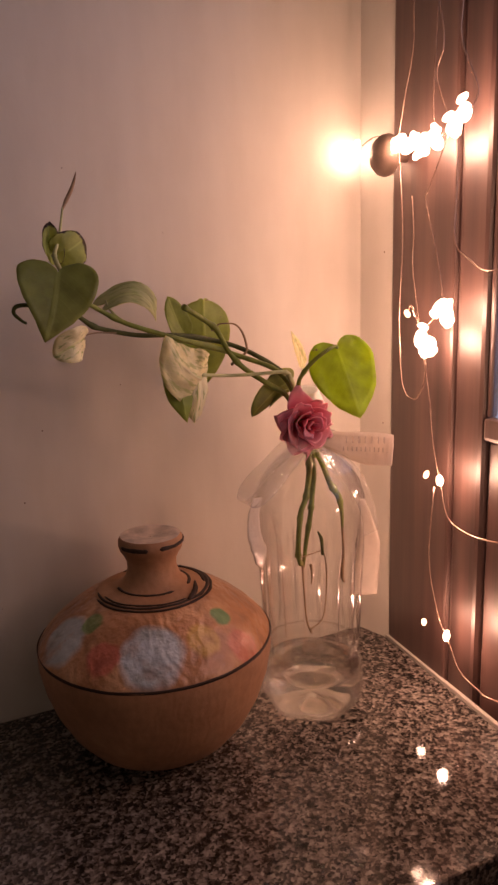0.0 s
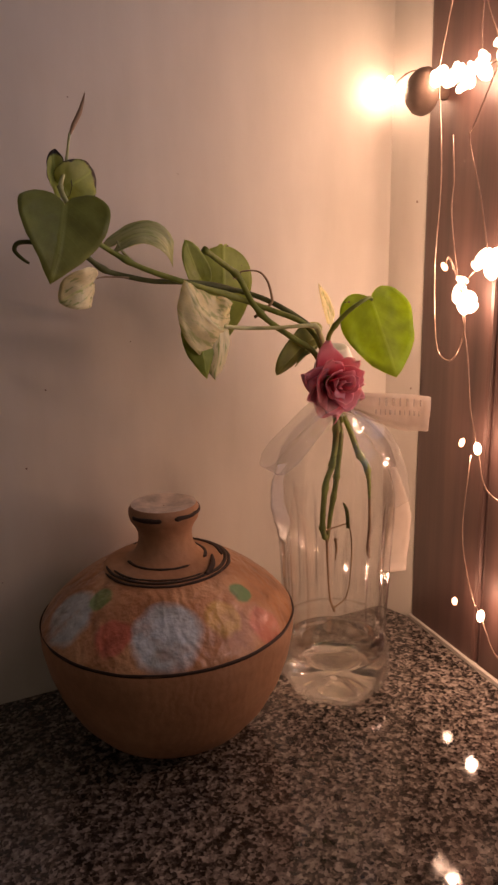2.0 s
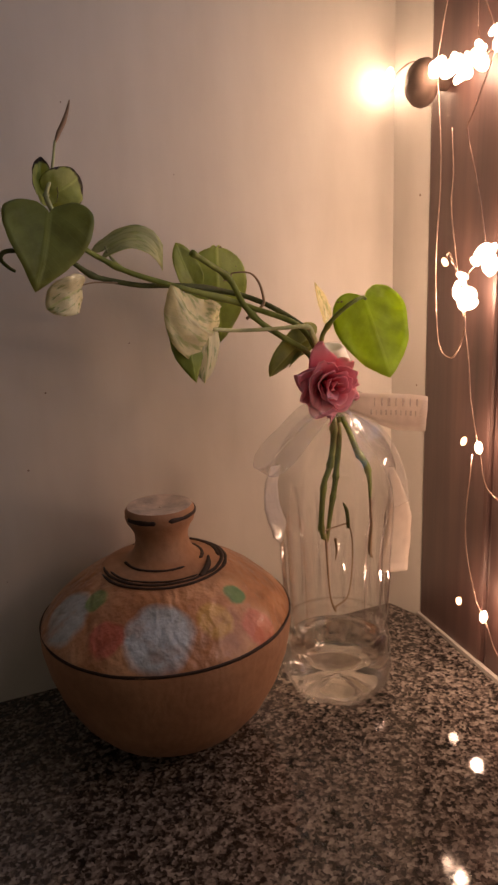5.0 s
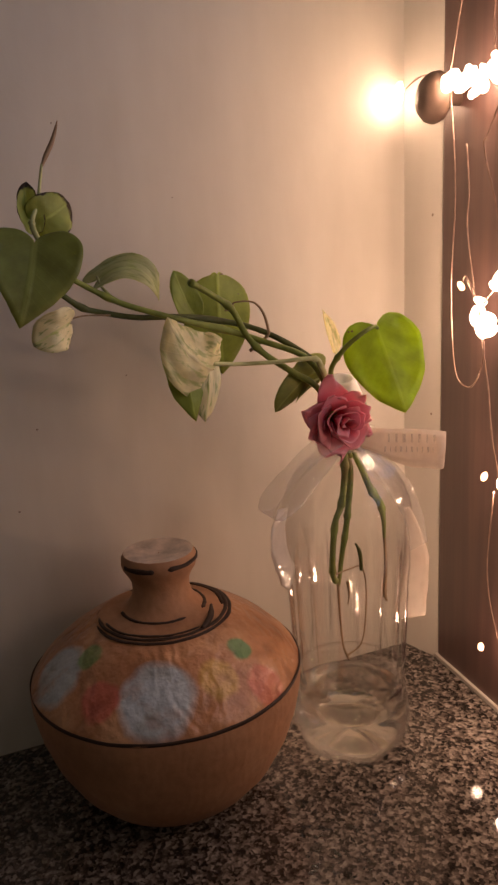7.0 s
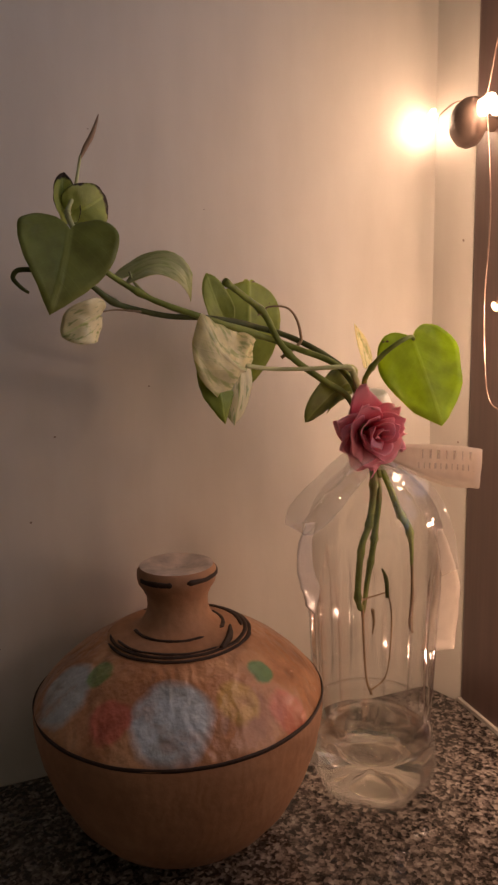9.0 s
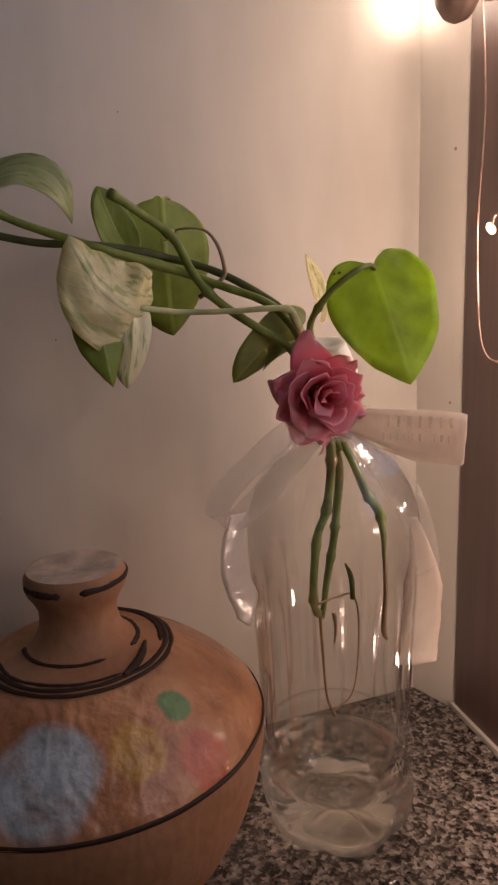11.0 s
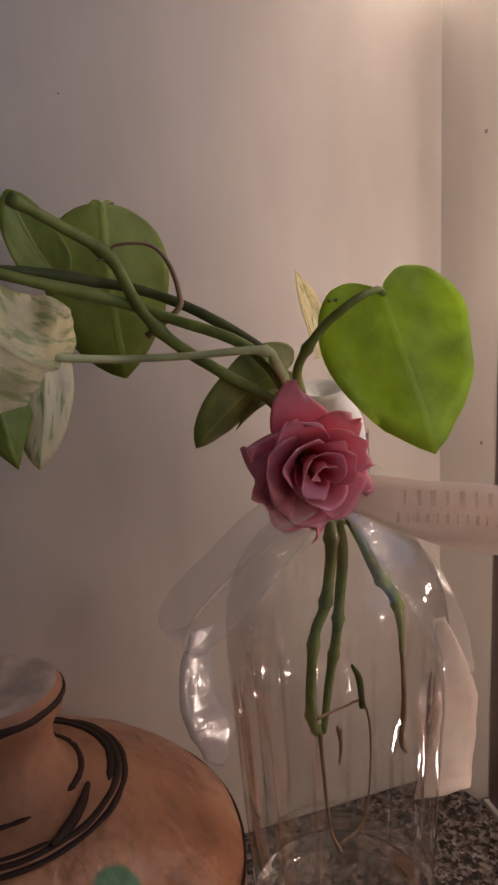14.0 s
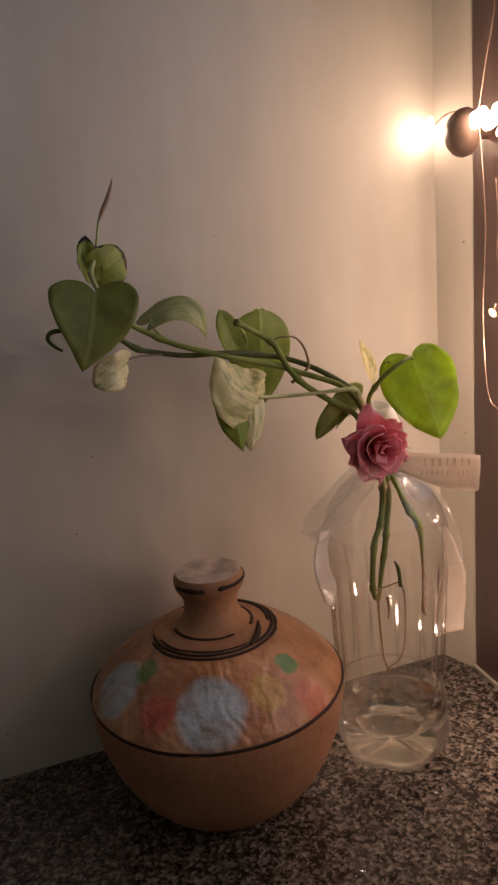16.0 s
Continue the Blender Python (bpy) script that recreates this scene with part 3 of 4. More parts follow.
profile = [(0.0792, 0.0846), (0.0782, 0.0872), (0.0748, 0.0912), (0.069, 0.0972), (0.061, 0.1040), (0.052, 0.1102), (0.044, 0.1150), (0.0392, 0.1172)]
shoulder = part("shoulder", turned("shoulder", profile, PAINTED, 96, lambda r, z, a: rough_hand(r, z, a) + 0.0007 * noise.noise(Vector((r * math.cos(a), r * math.sin(a), z)) * 90)), bank, "embossed shoulder with blue, red, yellow and green dabs")
profile = [(0.0392, 0.1172), (0.0375, 0.1184), (0.033, 0.1194), (0.028, 0.1202), (0.0240, 0.1214), (0.0205, 0.1240), (0.0178, 0.1285), (0.0166, 0.1335), (0.0168, 0.1385), (0.0188, 0.1430), (0.0210, 0.1462), (0.0219, 0.1495), (0.0217, 0.1530), (0.0202, 0.1556)]
knob = part("knob", turned("knob", profile, CLAY, 72, rough_hand), bank, "clay knob and ringed collar with a dished top")


part("knob_top", turned("knob_top", [(0.0202, 0.1556), (0.0170, 0.1562), (0.012, 0.1548), (0.006, 0.1540), (0.0005, 0.1538)], WORN, 72, rough_hand), knob, "worn pale dished top of the knob")


def painted_line(name, r, z, thick, a0, a1, waver=0.0005, seed=0, owner=knob):
    n = 90
    pts = []
    for k in range(n + 1):
        a = radians(a0 + (a1 - a0) * k / n)
        q = r + waver * noise.noise(Vector((math.cos(a) * 3, math.sin(a) * 3, seed)))
        pts.append((q * math.cos(a), q * math.sin(a), z + waver * 0.6 * noise.noise(Vector((math.cos(a) * 4, math.sin(a) * 4, seed + 5)))))
    w = [thick * (0.8 + 0.5 * abs(noise.noise(Vector((k * 0.4, seed, 1))))) for k in range(24)]
    w[0] = w[-1] = thick * 0.3
    me = tube(name, pts, w, BLACK_PAINT, n=6, steps=1)
    # pressed flat against the clay
    for v in me.vertices:
        k = math.hypot(v.co.x, v.co.y)
        flat = (r + (k - r) * (0.45 if z < 0.1 or z > 0.14 else 1.2)) / k
        v.co.x, v.co.y = v.co.x * flat, v.co.y * flat
        v.co.z = z + (v.co.z - z) * (1.0 if z < 0.1 or z > 0.14 else 0.5)
    return part(name, me, owner)


painted_line("painted_rim_line", 0.0794, 0.0850, 0.00140, -180, 180, 0.0006, 1, shoulder)
painted_line("painted_ring", 0.0392, 0.1174, 0.00125, -178, 60, 0.0005, 2)
painted_line("painted_ring", 0.0370, 0.1187, 0.00125, -190, 100, 0.0005, 3)
painted_line("painted_ring", 0.0348, 0.1193, 0.0011, -20, 110, 0.0004, 4)
painted_line("painted_ring", 0.0345, 0.1192, 0.0009, -175, -70, 0.0005, 5)
painted_line("painted_ring", 0.0238, 0.1215, 0.00120, -185, -72, 0.0005, 6)
painted_line("painted_ring", 0.0245, 0.1213, 0.00125, -38, 60, 0.0005, 7)
painted_line("painted_lip_line", 0.0219, 0.1508, 0.00175, -168, -112, 0.0005, 8)
painted_line("painted_lip_line", 0.0219, 0.1514, 0.00165, -92, 20, 0.0005, 9)
slot = []
for k, (r, a) in enumerate(((0.0372, -70), (0.0352, -62), (0.0330, -52), (0.0306, -40), (0.0288, -26))):
    slot.append((r * math.cos(radians(a)), r * math.sin(radians(a)), 0.1192 + 0.00035 * k))
part("coin_slot", tube("coin_slot", slot, [0.0012, 0.0018, 0.0019, 0.0016, 0.0008], BLACK_PAINT, n=8), knob, "dark narrow coin slot")

# ---------------------------------------------------------------- bottle
BOTTLE = (0.1235, -0.0858, 0.0)
bottle = thing("bottle", BOTTLE, "clear fluted bottle holding cut vines and a little water", "bottle")


def fluted(r, z, a):
    k = min(1.0, max(0.0, (z - 0.054) / 0.012)) * min(1.0, max(0.0, (0.140 - z) / 0.016))
    panel = 0.012 * min(1.0, max(0.0, (z - 0.10) / 0.03)) * min(1.0, max(0.0, (0.185 - z) / 0.03)) * math.cos(6 * a + 0.5)
    return r * (1 - 0.105 * k * (0.5 - 0.5 * math.cos(15 * a)) ** 3 - panel)


def lobed(r, z, a):
    k = max(0.0, 1 - z / 0.032)
    return r * (1 - 0.13 * k * (1 - abs(math.sin(3 * a + 0.4))) ** 1.3)


outer = [(0.0362, 0.0430), (0.0355, 0.0470), (0.0354, 0.0510), (0.0362, 0.0560), (0.0370, 0.0620), (0.0376, 0.0720), (0.0382, 0.085), (0.0388, 0.10), (0.0396, 0.113), (0.0402, 0.124), (0.0408, 0.134), (0.0412, 0.145), (0.0410, 0.157), (0.0397, 0.168), (0.0362, 0.1785), (0.0306, 0.1875), (0.0238, 0.1945), (0.0180, 0.1995), (0.0148, 0.2040), (0.0140, 0.2085)]
body = part("body", turned("body", outer, CLEAR, 168, fluted), bottle)
body.visible_shadow = False
part("neck_ring", turned("neck_ring", [(0.0140, 0.2085), (0.0158, 0.2092), (0.0164, 0.2102), (0.0158, 0.2112), (0.0140, 0.2118), (0.0138, 0.2200), (0.0138, 0.2290)], CLEAR, 48), bottle)
foot = [(0.0010, 0.0105), (0.010, 0.0085), (0.0185, 0.0035), (0.0245, 0.0006), (0.0300, 0.0004), (0.0352, 0.0035), (0.0384, 0.0100), (0.0394, 0.0170), (0.0390, 0.0260), (0.0378, 0.0345), (0.0362, 0.0430)]
foot_ob = part("foot", turned("foot", foot, FOOT_WALL, 120, lobed), bottle, "rounded clear foot with five moulded lobes")
pool = [(0.0010, 0.0130), (0.010, 0.0110), (0.0175, 0.0062), (0.0238, 0.0032), (0.0290, 0.0030), (0.0338, 0.0058), (0.0370, 0.0110), (0.0379, 0.0172), (0.0375, 0.0260), (0.0370, 0.0310), (0.0367, 0.0336), (0.0300, 0.0338), (0.0005, 0.0338)]
water = part("water", turned("water", pool, WATER, 120, lobed), bottle, "shallow clear water standing in the foot")
water.visible_shadow = foot_ob.visible_shadow = False
part("seam_ring", turned("seam_ring", [(0.0357, 0.0475), (0.0363, 0.0482), (0.0363, 0.0490), (0.0357, 0.0497)], CLEAR, 72), bottle)

wrap = thing("paper_wrap", (0.113, -0.093, 0.21), "white paper wrap round the bottle neck behind the rose", "paper wrap")
wrap_me = turned("sleeve", [(0.0146, -0.001), (0.0150, 0.010), (0.0135, 0.022), (0.0090, 0.033), (0.0078, 0.0345), (0.0062, 0.0335), (0.0005, 0.0300)], WRAP, 48, lambda r, z, a: r * (1 + 0.05 * noise.noise(Vector((math.cos(a) * 2, math.sin(a) * 2, z * 60)))))
sleeve = part("sleeve", wrap_me, wrap)
wrap.location = (0.1225, -0.0855, 0.2125)
sleeve.rotation_euler = (radians(12), radians(-8), 0)

# ---------------------------------------------------------------- cut vines
vine = thing("pothos_vine", (0.115, -0.092, 0.23), "cut pothos vines with heart-shaped leaves arching out of the bottle", "plant")
vine.location = (0, 0, 0)


def settled(p):
    """The place of a point of the vines after their own sag between the bottle and the far shoots."""
    p = Vector(p)
    if p.z < 0.212:
        return p
    places = [-0.05, 0.02, 0.042, 0.095, 0.13]
    dx = np.interp(p.x, places, [0.0055, 0.0047, 0.0078, 0.0006, 0.0008])
    dy = np.interp(p.x, places, [-0.0018, 0.0003, 0.0066, -0.0046, -0.0024])
    dz = np.interp(p.x, places, [0.0002, -0.0002, -0.0006, 0.0009, 0.0004])
    return p + Vector((float(dx), float(dy), float(dz))) * min(1.0, (p.z - 0.212) / 0.025)


def stalk(points, radii, material, knots=(), name="stem", label=""):
    return part(name, tube(name, [settled(p) for p in points], radii, material, knots=knots), vine, label)


stalk([(0.128, -0.086, 0.195), (0.113, -0.093, 0.222), (0.096, -0.098, 0.243), (0.080, -0.100, 0.253), (0.062, -0.100, 0.265), (0.052, -0.099, 0.276), (0.044, -0.097, 0.291), (0.032, -0.100, 0.299), (0.0205, -0.104, 0.3055)], [0.0019, 0.0019, 0.0018, 0.0018, 0.0018, 0.0017, 0.0017, 0.0016, 0.0015], STEM_GREEN, (0.55, 0.77, 0.99), label="cut green stem end")
stalk([(0.124, -0.086, 0.195), (0.112, -0.094, 0.225), (0.100, -0.100, 0.246), (0.092, -0.101, 0.257), (0.082, -0.102, 0.264), (0.064, -0.100, 0.271), (0.042, -0.098, 0.279), (0.015, -0.096, 0.287), (-0.010, -0.094, 0.295), (-0.021, -0.093, 0.300), (-0.032, -0.094, 0.306), (-0.041, -0.098, 0.311), (-0.052, -0.101, 0.318), (-0.054, -0.103, 0.325)], [0.0018, 0.0018, 0.0017, 0.0016, 0.0015, 0.0014, 0.0013], STEM_GREEN, (0.48, 0.69))
stalk([(0.130, -0.084, 0.195), (0.116, -0.091, 0.228), (0.104, -0.096, 0.246), (0.095, -0.094, 0.259), (0.077, -0.092, 0.271), (0.060, -0.090, 0.279), (0.042, -0.090, 0.284), (0.017, -0.090, 0.288), (-0.006, -0.090, 0.289), (-0.026, -0.090, 0.293), (-0.035, -0.092, 0.296), (-0.049, -0.096, 0.305), (-0.066, -0.100, 0.308), (-0.077, -0.100, 0.3085), (-0.080, -0.100, 0.305), (-0.077, -0.1, 0.301), (-0.0735, -0.1, 0.2985)], [0.0018, 0.0018, 0.0017, 0.0016, 0.0015, 0.0014, 0.0013, 0.0011, 0.0007], STEM_DARK, (0.4, 0.62))
stalk([(0.100, -0.102, 0.248), (0.0945, -0.106, 0.256), (0.089, -0.108, 0.2605), (0.064, -0.110, 0.261), (0.042, -0.112, 0.262), (0.026, -0.114, 0.264)], [0.0018, 0.0017, 0.0013, 0.0011, 0.0011, 0.0012], STEM_PALE, (0.38,), "petiole")
stalk([(0.054, -0.098, 0.267), (0.065, -0.098, 0.274), (0.066, -0.098, 0.279), (0.063, -0.098, 0.288), (0.057, -0.098, 0.2935), (0.046, -0.098, 0.294), (0.0445, -0.098, 0.291), (0.040, -0.098, 0.290)], [0.0010, 0.0009, 0.0007, 0.0005, 0.0004, 0.0003], ROOT, (), "aerial_root", "thin brown aerial root")
stalk([(0.105, -0.100, 0.245), (0.1015, -0.1065, 0.2545), (0.1055, -0.115, 0.2655), (0.1130, -0.1205, 0.2730), (0.1215, -0.1195, 0.2762), (0.1262, -0.1160, 0.2752)], [0.0016, 0.0014, 0.0013, 0.0011, 0.0010], STEM_GREEN, (0.3,), "petiole")
stalk([(-0.050, -0.101, 0.322), (-0.0535, -0.094, 0.333), (-0.053, -0.090, 0.338), (-0.049, -0.086, 0.347), (-0.045, -0.083, 0.364)], [0.0011, 0.0014, 0.0012, 0.0009, 0.0006], STEM_PALE, (0.4,), "shoot")
stalk([(-0.045, -0.083, 0.363), (-0.0425, -0.0825, 0.368), (-0.039, -0.082, 0.374), (-0.0365, -0.0815, 0.380), (-0.035, -0.081, 0.3845)], [0.0006, 0.0013, 0.0012, 0.0008, 0.0002], BROWN, (), "sheath_tip", "dried brown sheath tip")
stalk([(-0.020, -0.092, 0.3005), (-0.008, -0.0915, 0.294), (0.004, -0.091, 0.2895)], [0.0011, 0.0009, 0.0005], STEM_PALE, (), "petiole")
stalk([(-0.020, -0.093, 0.301), (-0.023, -0.089, 0.306), (-0.024, -0.086, 0.3105)], [0.0009, 0.0006, 0.0006], STEM_PALE, (), "petiole")
stalk([(-0.020, -0.091, 0.291), (-0.034, -0.094, 0.2915), (-0.044, -0.098, 0.2895)], [0.0006, 0.0004, 0.0003], ROOT, (), "petiole")

def vine_leaf(base, middle, tip, side, width, material, outline=HEART, label="", **shape):
    return part("leaf", leaf("leaf", settled(base), settled(middle), settled(tip), side, width, material, outline, **shape), vine, label)


# leaves: base, middle of the rib, tip, across, width
vine_leaf((-0.0548, -0.1045, 0.3255), (-0.059, -0.114, 0.309), (-0.0665, -0.113, 0.2880), (1, 0.12, 0.34), 1.24, LEAF_DARK, fold=-0.20, wave=0.05, seed=1, label="dark green heart-shaped leaf")
vine_leaf((-0.0500, -0.086, 0.3365), (-0.043, -0.090, 0.340), (-0.0335, -0.084, 0.3465), (0.4, 0.1, -1), 1.15, LEAF_YELLOW, ROUND, fold=0.2, wave=0.08, seed=2, label="young yellow-green leaf with browned edge")
vine_leaf((-0.0530, -0.087, 0.3340), (-0.056, -0.083, 0.344), (-0.0530, -0.083, 0.3560), (1, 0.3, 0), 0.55, LEAF_YELLOW, ROUND, fold=0.3, wave=0.1, seed=3, label="young yellow-green leaf with browned edge")
vine_leaf((-0.0425, -0.098, 0.2885), (-0.050, -0.104, 0.285), (-0.0605, -0.100, 0.2790), (0.5, 0, 1), 1.0, LEAF_PALE, ROUND, fold=0.15, wave=0.1, seed=4, label="small pale half-white leaf")
vine_leaf((-0.0215, -0.086, 0.3100), (0.001, -0.090, 0.3235), (0.0085, -0.085, 0.2965), (-0.50, -0.45, -0.75), 0.50, LEAF_SOFT, ROUND, fold=0.10, wave=0.07, seed=5, label="arched pale green leaf")
back_leaf = vine_leaf((0.0475, -0.068, 0.3085), (0.0475, -0.067, 0.280), (0.0530, -0.054, 0.2505), (1, 0.1, 0), 0.78, LEAF_MID, EGG, fold=0.08, wave=0.03, seed=6, label="green heart-shaped leaf behind the stems")
vine_leaf((0.0300, -0.075, 0.2885), (0.024, -0.077, 0.298), (0.0205, -0.075, 0.3125), (1, 0.2, 0.3), 0.62, LEAF_MID, ROUND, fold=0.15, wave=0.04, seed=7, label="small green leaf")
vine_leaf((0.0260, -0.1145, 0.2615), (0.012, -0.127, 0.265), (0.0028, -0.116, 0.2885), (0.78, 0.36, 0.62), 0.92, LEAF_CREAM, FULL, fold=-0.16, wave=0.10, seed=8, label="creamy white variegated leaf with folds")
vine_leaf((0.0125, -0.113, 0.2620), (0.011, -0.119, 0.250), (0.0150, -0.116, 0.2355), (1, 0.1, 0.0), 0.88, LEAF_MID, fold=0.2, wave=0.04, seed=9, label="green leaf half hanging under the cream one")
vine_leaf((0.0240, -0.1135, 0.2660), (0.023, -0.118, 0.252), (0.0205, -0.115, 0.2345), (1, 0.1, 0.0), 0.50, LEAF_PALE, ROUND, fold=0.25, wave=0.08, seed=10, label="pale green drooping leaf lobe")
vine_leaf((0.1040, -0.090, 0.2520), (0.088, -0.097, 0.251), (0.0685, -0.099, 0.2315), (0.35, 0.3, -1), 0.52, LEAF_DARK, ROUND, fold=0.15, wave=0.03, seed=11, label="dark green pointed leaf")
vine_leaf((0.1020, -0.089, 0.2460), (0.093, -0.093, 0.244), (0.0835, -0.095, 0.2350), (0.35, 0.3, -1), 0.36, LEAF_DARK, OVAL, fold=0.2, wave=0.03, seed=12, label="dark green pointed leaf")
vine_leaf((0.1265, -0.068, 0.2600), (0.1225, -0.069, 0.272), (0.1195, -0.065, 0.2850), (1, 0.4, 0.1), 0.85, LEAF_CREAM, OVAL, fold=0.3, wave=0.04, seed=13, label="pale folded young leaf")
vine_leaf((0.1230, -0.074, 0.2540), (0.1235, -0.076, 0.261), (0.1220, -0.073, 0.2690), (1, 0.4, 0.1), 0.6, LEAF_PALE, OVAL, fold=0.3, wave=0.04, seed=14, label="pale folded young leaf")
front_leaf = vine_leaf((0.1262, -0.1150, 0.2742), (0.1285, -0.123, 0.256), (0.1310, -0.1370, 0.2300), (0.043, -0.013, 0.008), 0.84, LEAF_BRIGHT, FULL, fold=0.05, droop=0.12, wave=0.09, seed=15, label="bright green heart-shaped leaf lit from behind")
for blade, ring, step, size in ((back_leaf, 8, 45, 0.0009), (back_leaf, 7, 45, 0.0007), (back_leaf, 6, 46, 0.0007), (back_leaf, 5, 46, 0.0006), (back_leaf, 6, 37, 0.0007), (front_leaf, 5, 14, 0.0009), (front_leaf, 7, 12, 0.0010), (front_leaf, 8, 12, 0.0008)):
    part("leaf_scar", ball("leaf_scar", blade.data.vertices[1 + (ring - 1) * 56 + step].co, (size, 0.0005, size * 0.6), BROWN, n=8), blade)

# stems and roots inside the bottle
inner = [
    ([(0.118, -0.090, 0.212), (0.121, -0.090, 0.191), (0.118, -0.090, 0.167), (0.113, -0.090, 0.154), (0.1105, -0.090, 0.125), (0.113, -0.090, 0.115)], [0.0020, 0.0021, 0.0020, 0.0019, 0.0019, 0.0016], STEM_WET, (0.2, 0.40, 0.62, 0.82, 0.96)),
    ([(0.121, -0.086, 0.210), (0.128, -0.084, 0.186), (0.127, -0.083, 0.164), (0.125, -0.083, 0.148), (0.1215, -0.083, 0.130), (0.118, -0.084, 0.110)], [0.0019, 0.0022, 0.0020, 0.0019, 0.0017, 0.0012], STEM_WET, (0.5, 0.68)),
    ([(0.123, -0.088, 0.208), (0.134, -0.087, 0.188), (0.142, -0.085, 0.172), (0.1500, -0.084, 0.160), (0.1525, -0.084, 0.148), (0.1530, -0.084, 0.136)], [0.0017, 0.0020, 0.0023, 0.0024, 0.0015, 0.0010], STEM_WET, (0.45, 0.66)),
    ([(0.1300, -0.086, 0.137), (0.1330, -0.086, 0.130), (0.1340, -0.086, 0.118)], [0.0006, 0.0014, 0.0012], STEM_DARK, ()),
]
for pts, rad, m, kn in inner:
    stalk(pts, rad, m, kn, label="wet stem standing inside the bottle")
for pts, rad in (
    ([(0.114, -0.090, 0.115), (0.1155, -0.089, 0.095), (0.118, -0.088, 0.070), (0.122, -0.088, 0.058)], [0.0009, 0.0007, 0.0006, 0.0010]),
    ([(0.153, -0.084, 0.138), (0.1545, -0.083, 0.115), (0.1535, -0.083, 0.096), (0.1555, -0.083, 0.090)], [0.0009, 0.0011, 0.0015, 0.0007]),
    ([(0.113, -0.090, 0.121), (0.125, -0.087, 0.121), (0.135, -0.085, 0.119), (0.138, -0.085, 0.100), (0.134, -0.086, 0.068), (0.122, -0.087, 0.060)], [0.0006, 0.0005, 0.0005, 0.0005, 0.0004, 0.0006]),
    ([(0.1235, -0.086, 0.112), (0.1245, -0.086, 0.104), (0.1235, -0.086, 0.096)], [0.0011, 0.0008, 0.0004]),
):
    stalk(pts, rad, ROOT, (), "root", "thin brown root in the bottle")

# ---------------------------------------------------------------- rose
ROSE = Vector((0.1032, -0.1165, 0.2258))
rose = thing("rose", (0, 0, 0), "pink rose bloom with pointed petals tied to the bottle neck", "flower")
facing = Vector((-0.17, -0.97, 0.02)).normalized()
across_r = facing.cross(Vector((0, 0, 1))).normalized() * -1
TURN = Matrix.Translation(ROSE) @ Matrix(((across_r.x, facing.cross(across_r).x, facing.x, 0), (across_r.y, facing.cross(across_r).y, facing.y, 0), (across_r.z, facing.cross(across_r).z, facing.z, 0), (0, 0, 0, 1)))


def petal(angle, half, reach, rise, roll, point, deep, seed):
    """One cupped petal: starts deep on the axis, opens to reach and rises; roll turns its edges back, point narrows its tip."""
    nu, nv = 13, 14
    top = []
    uvs = []
    for j in range(nv + 1):
        v = j / nv
        tip = max(0.0, (v - 0.5) / 0.5)
        wide = half * (0.35 + 0.65 * min(1.0, v / 0.5) ** 0.7) * (1 - point * tip ** 1.35)
        for i in range(nu + 1):
            u = 2 * i / nu - 1
            a = radians(angle) + u * wide
            v2 = v * (1 - (0.16 * (1 - point)) * u * u * tip)
            r = 0.93 * reach * (0.10 + 0.90 * v2 ** 1.1) * (1 + 0.10 * u)
            z = -deep * (1 - v2) ** 1.6 + rise * v2 ** 1.8
            z -= roll * u * u * v2 * v2 + roll * 0.8 * tip * tip * (1 if point > 0.5 else 0.4)
            q = Vector((r * math.cos(a), r * math.sin(a), z))
            q += Vector((1, 1, 1)) * 0.0026 * v * noise.noise(Vector((u * 2.0, v * 2.6, seed * 3.7)))
            top.append(q)
            uvs.append((v, u * 0.5 + 0.5))
    row = nu + 1
    faces = [(j * row + i, j * row + i + 1, (j + 1) * row + i + 1, (j + 1) * row + i) for j in range(nv) for i in range(nu)]
    me = mesh_of("petal", [TURN @ q for q in top], faces, PETAL)
    uv = me.uv_layers.new(name="UVMap")
    for loop in me.loops:
        uv.data[loop.index].uv = uvs[loop.vertex_index]
    ob = part("petal", me, rose)
    sol = ob.modifiers.new("thickness", "SOLIDIFY")
    sol.thickness, sol.offset = 0.00035, 0
    return ob


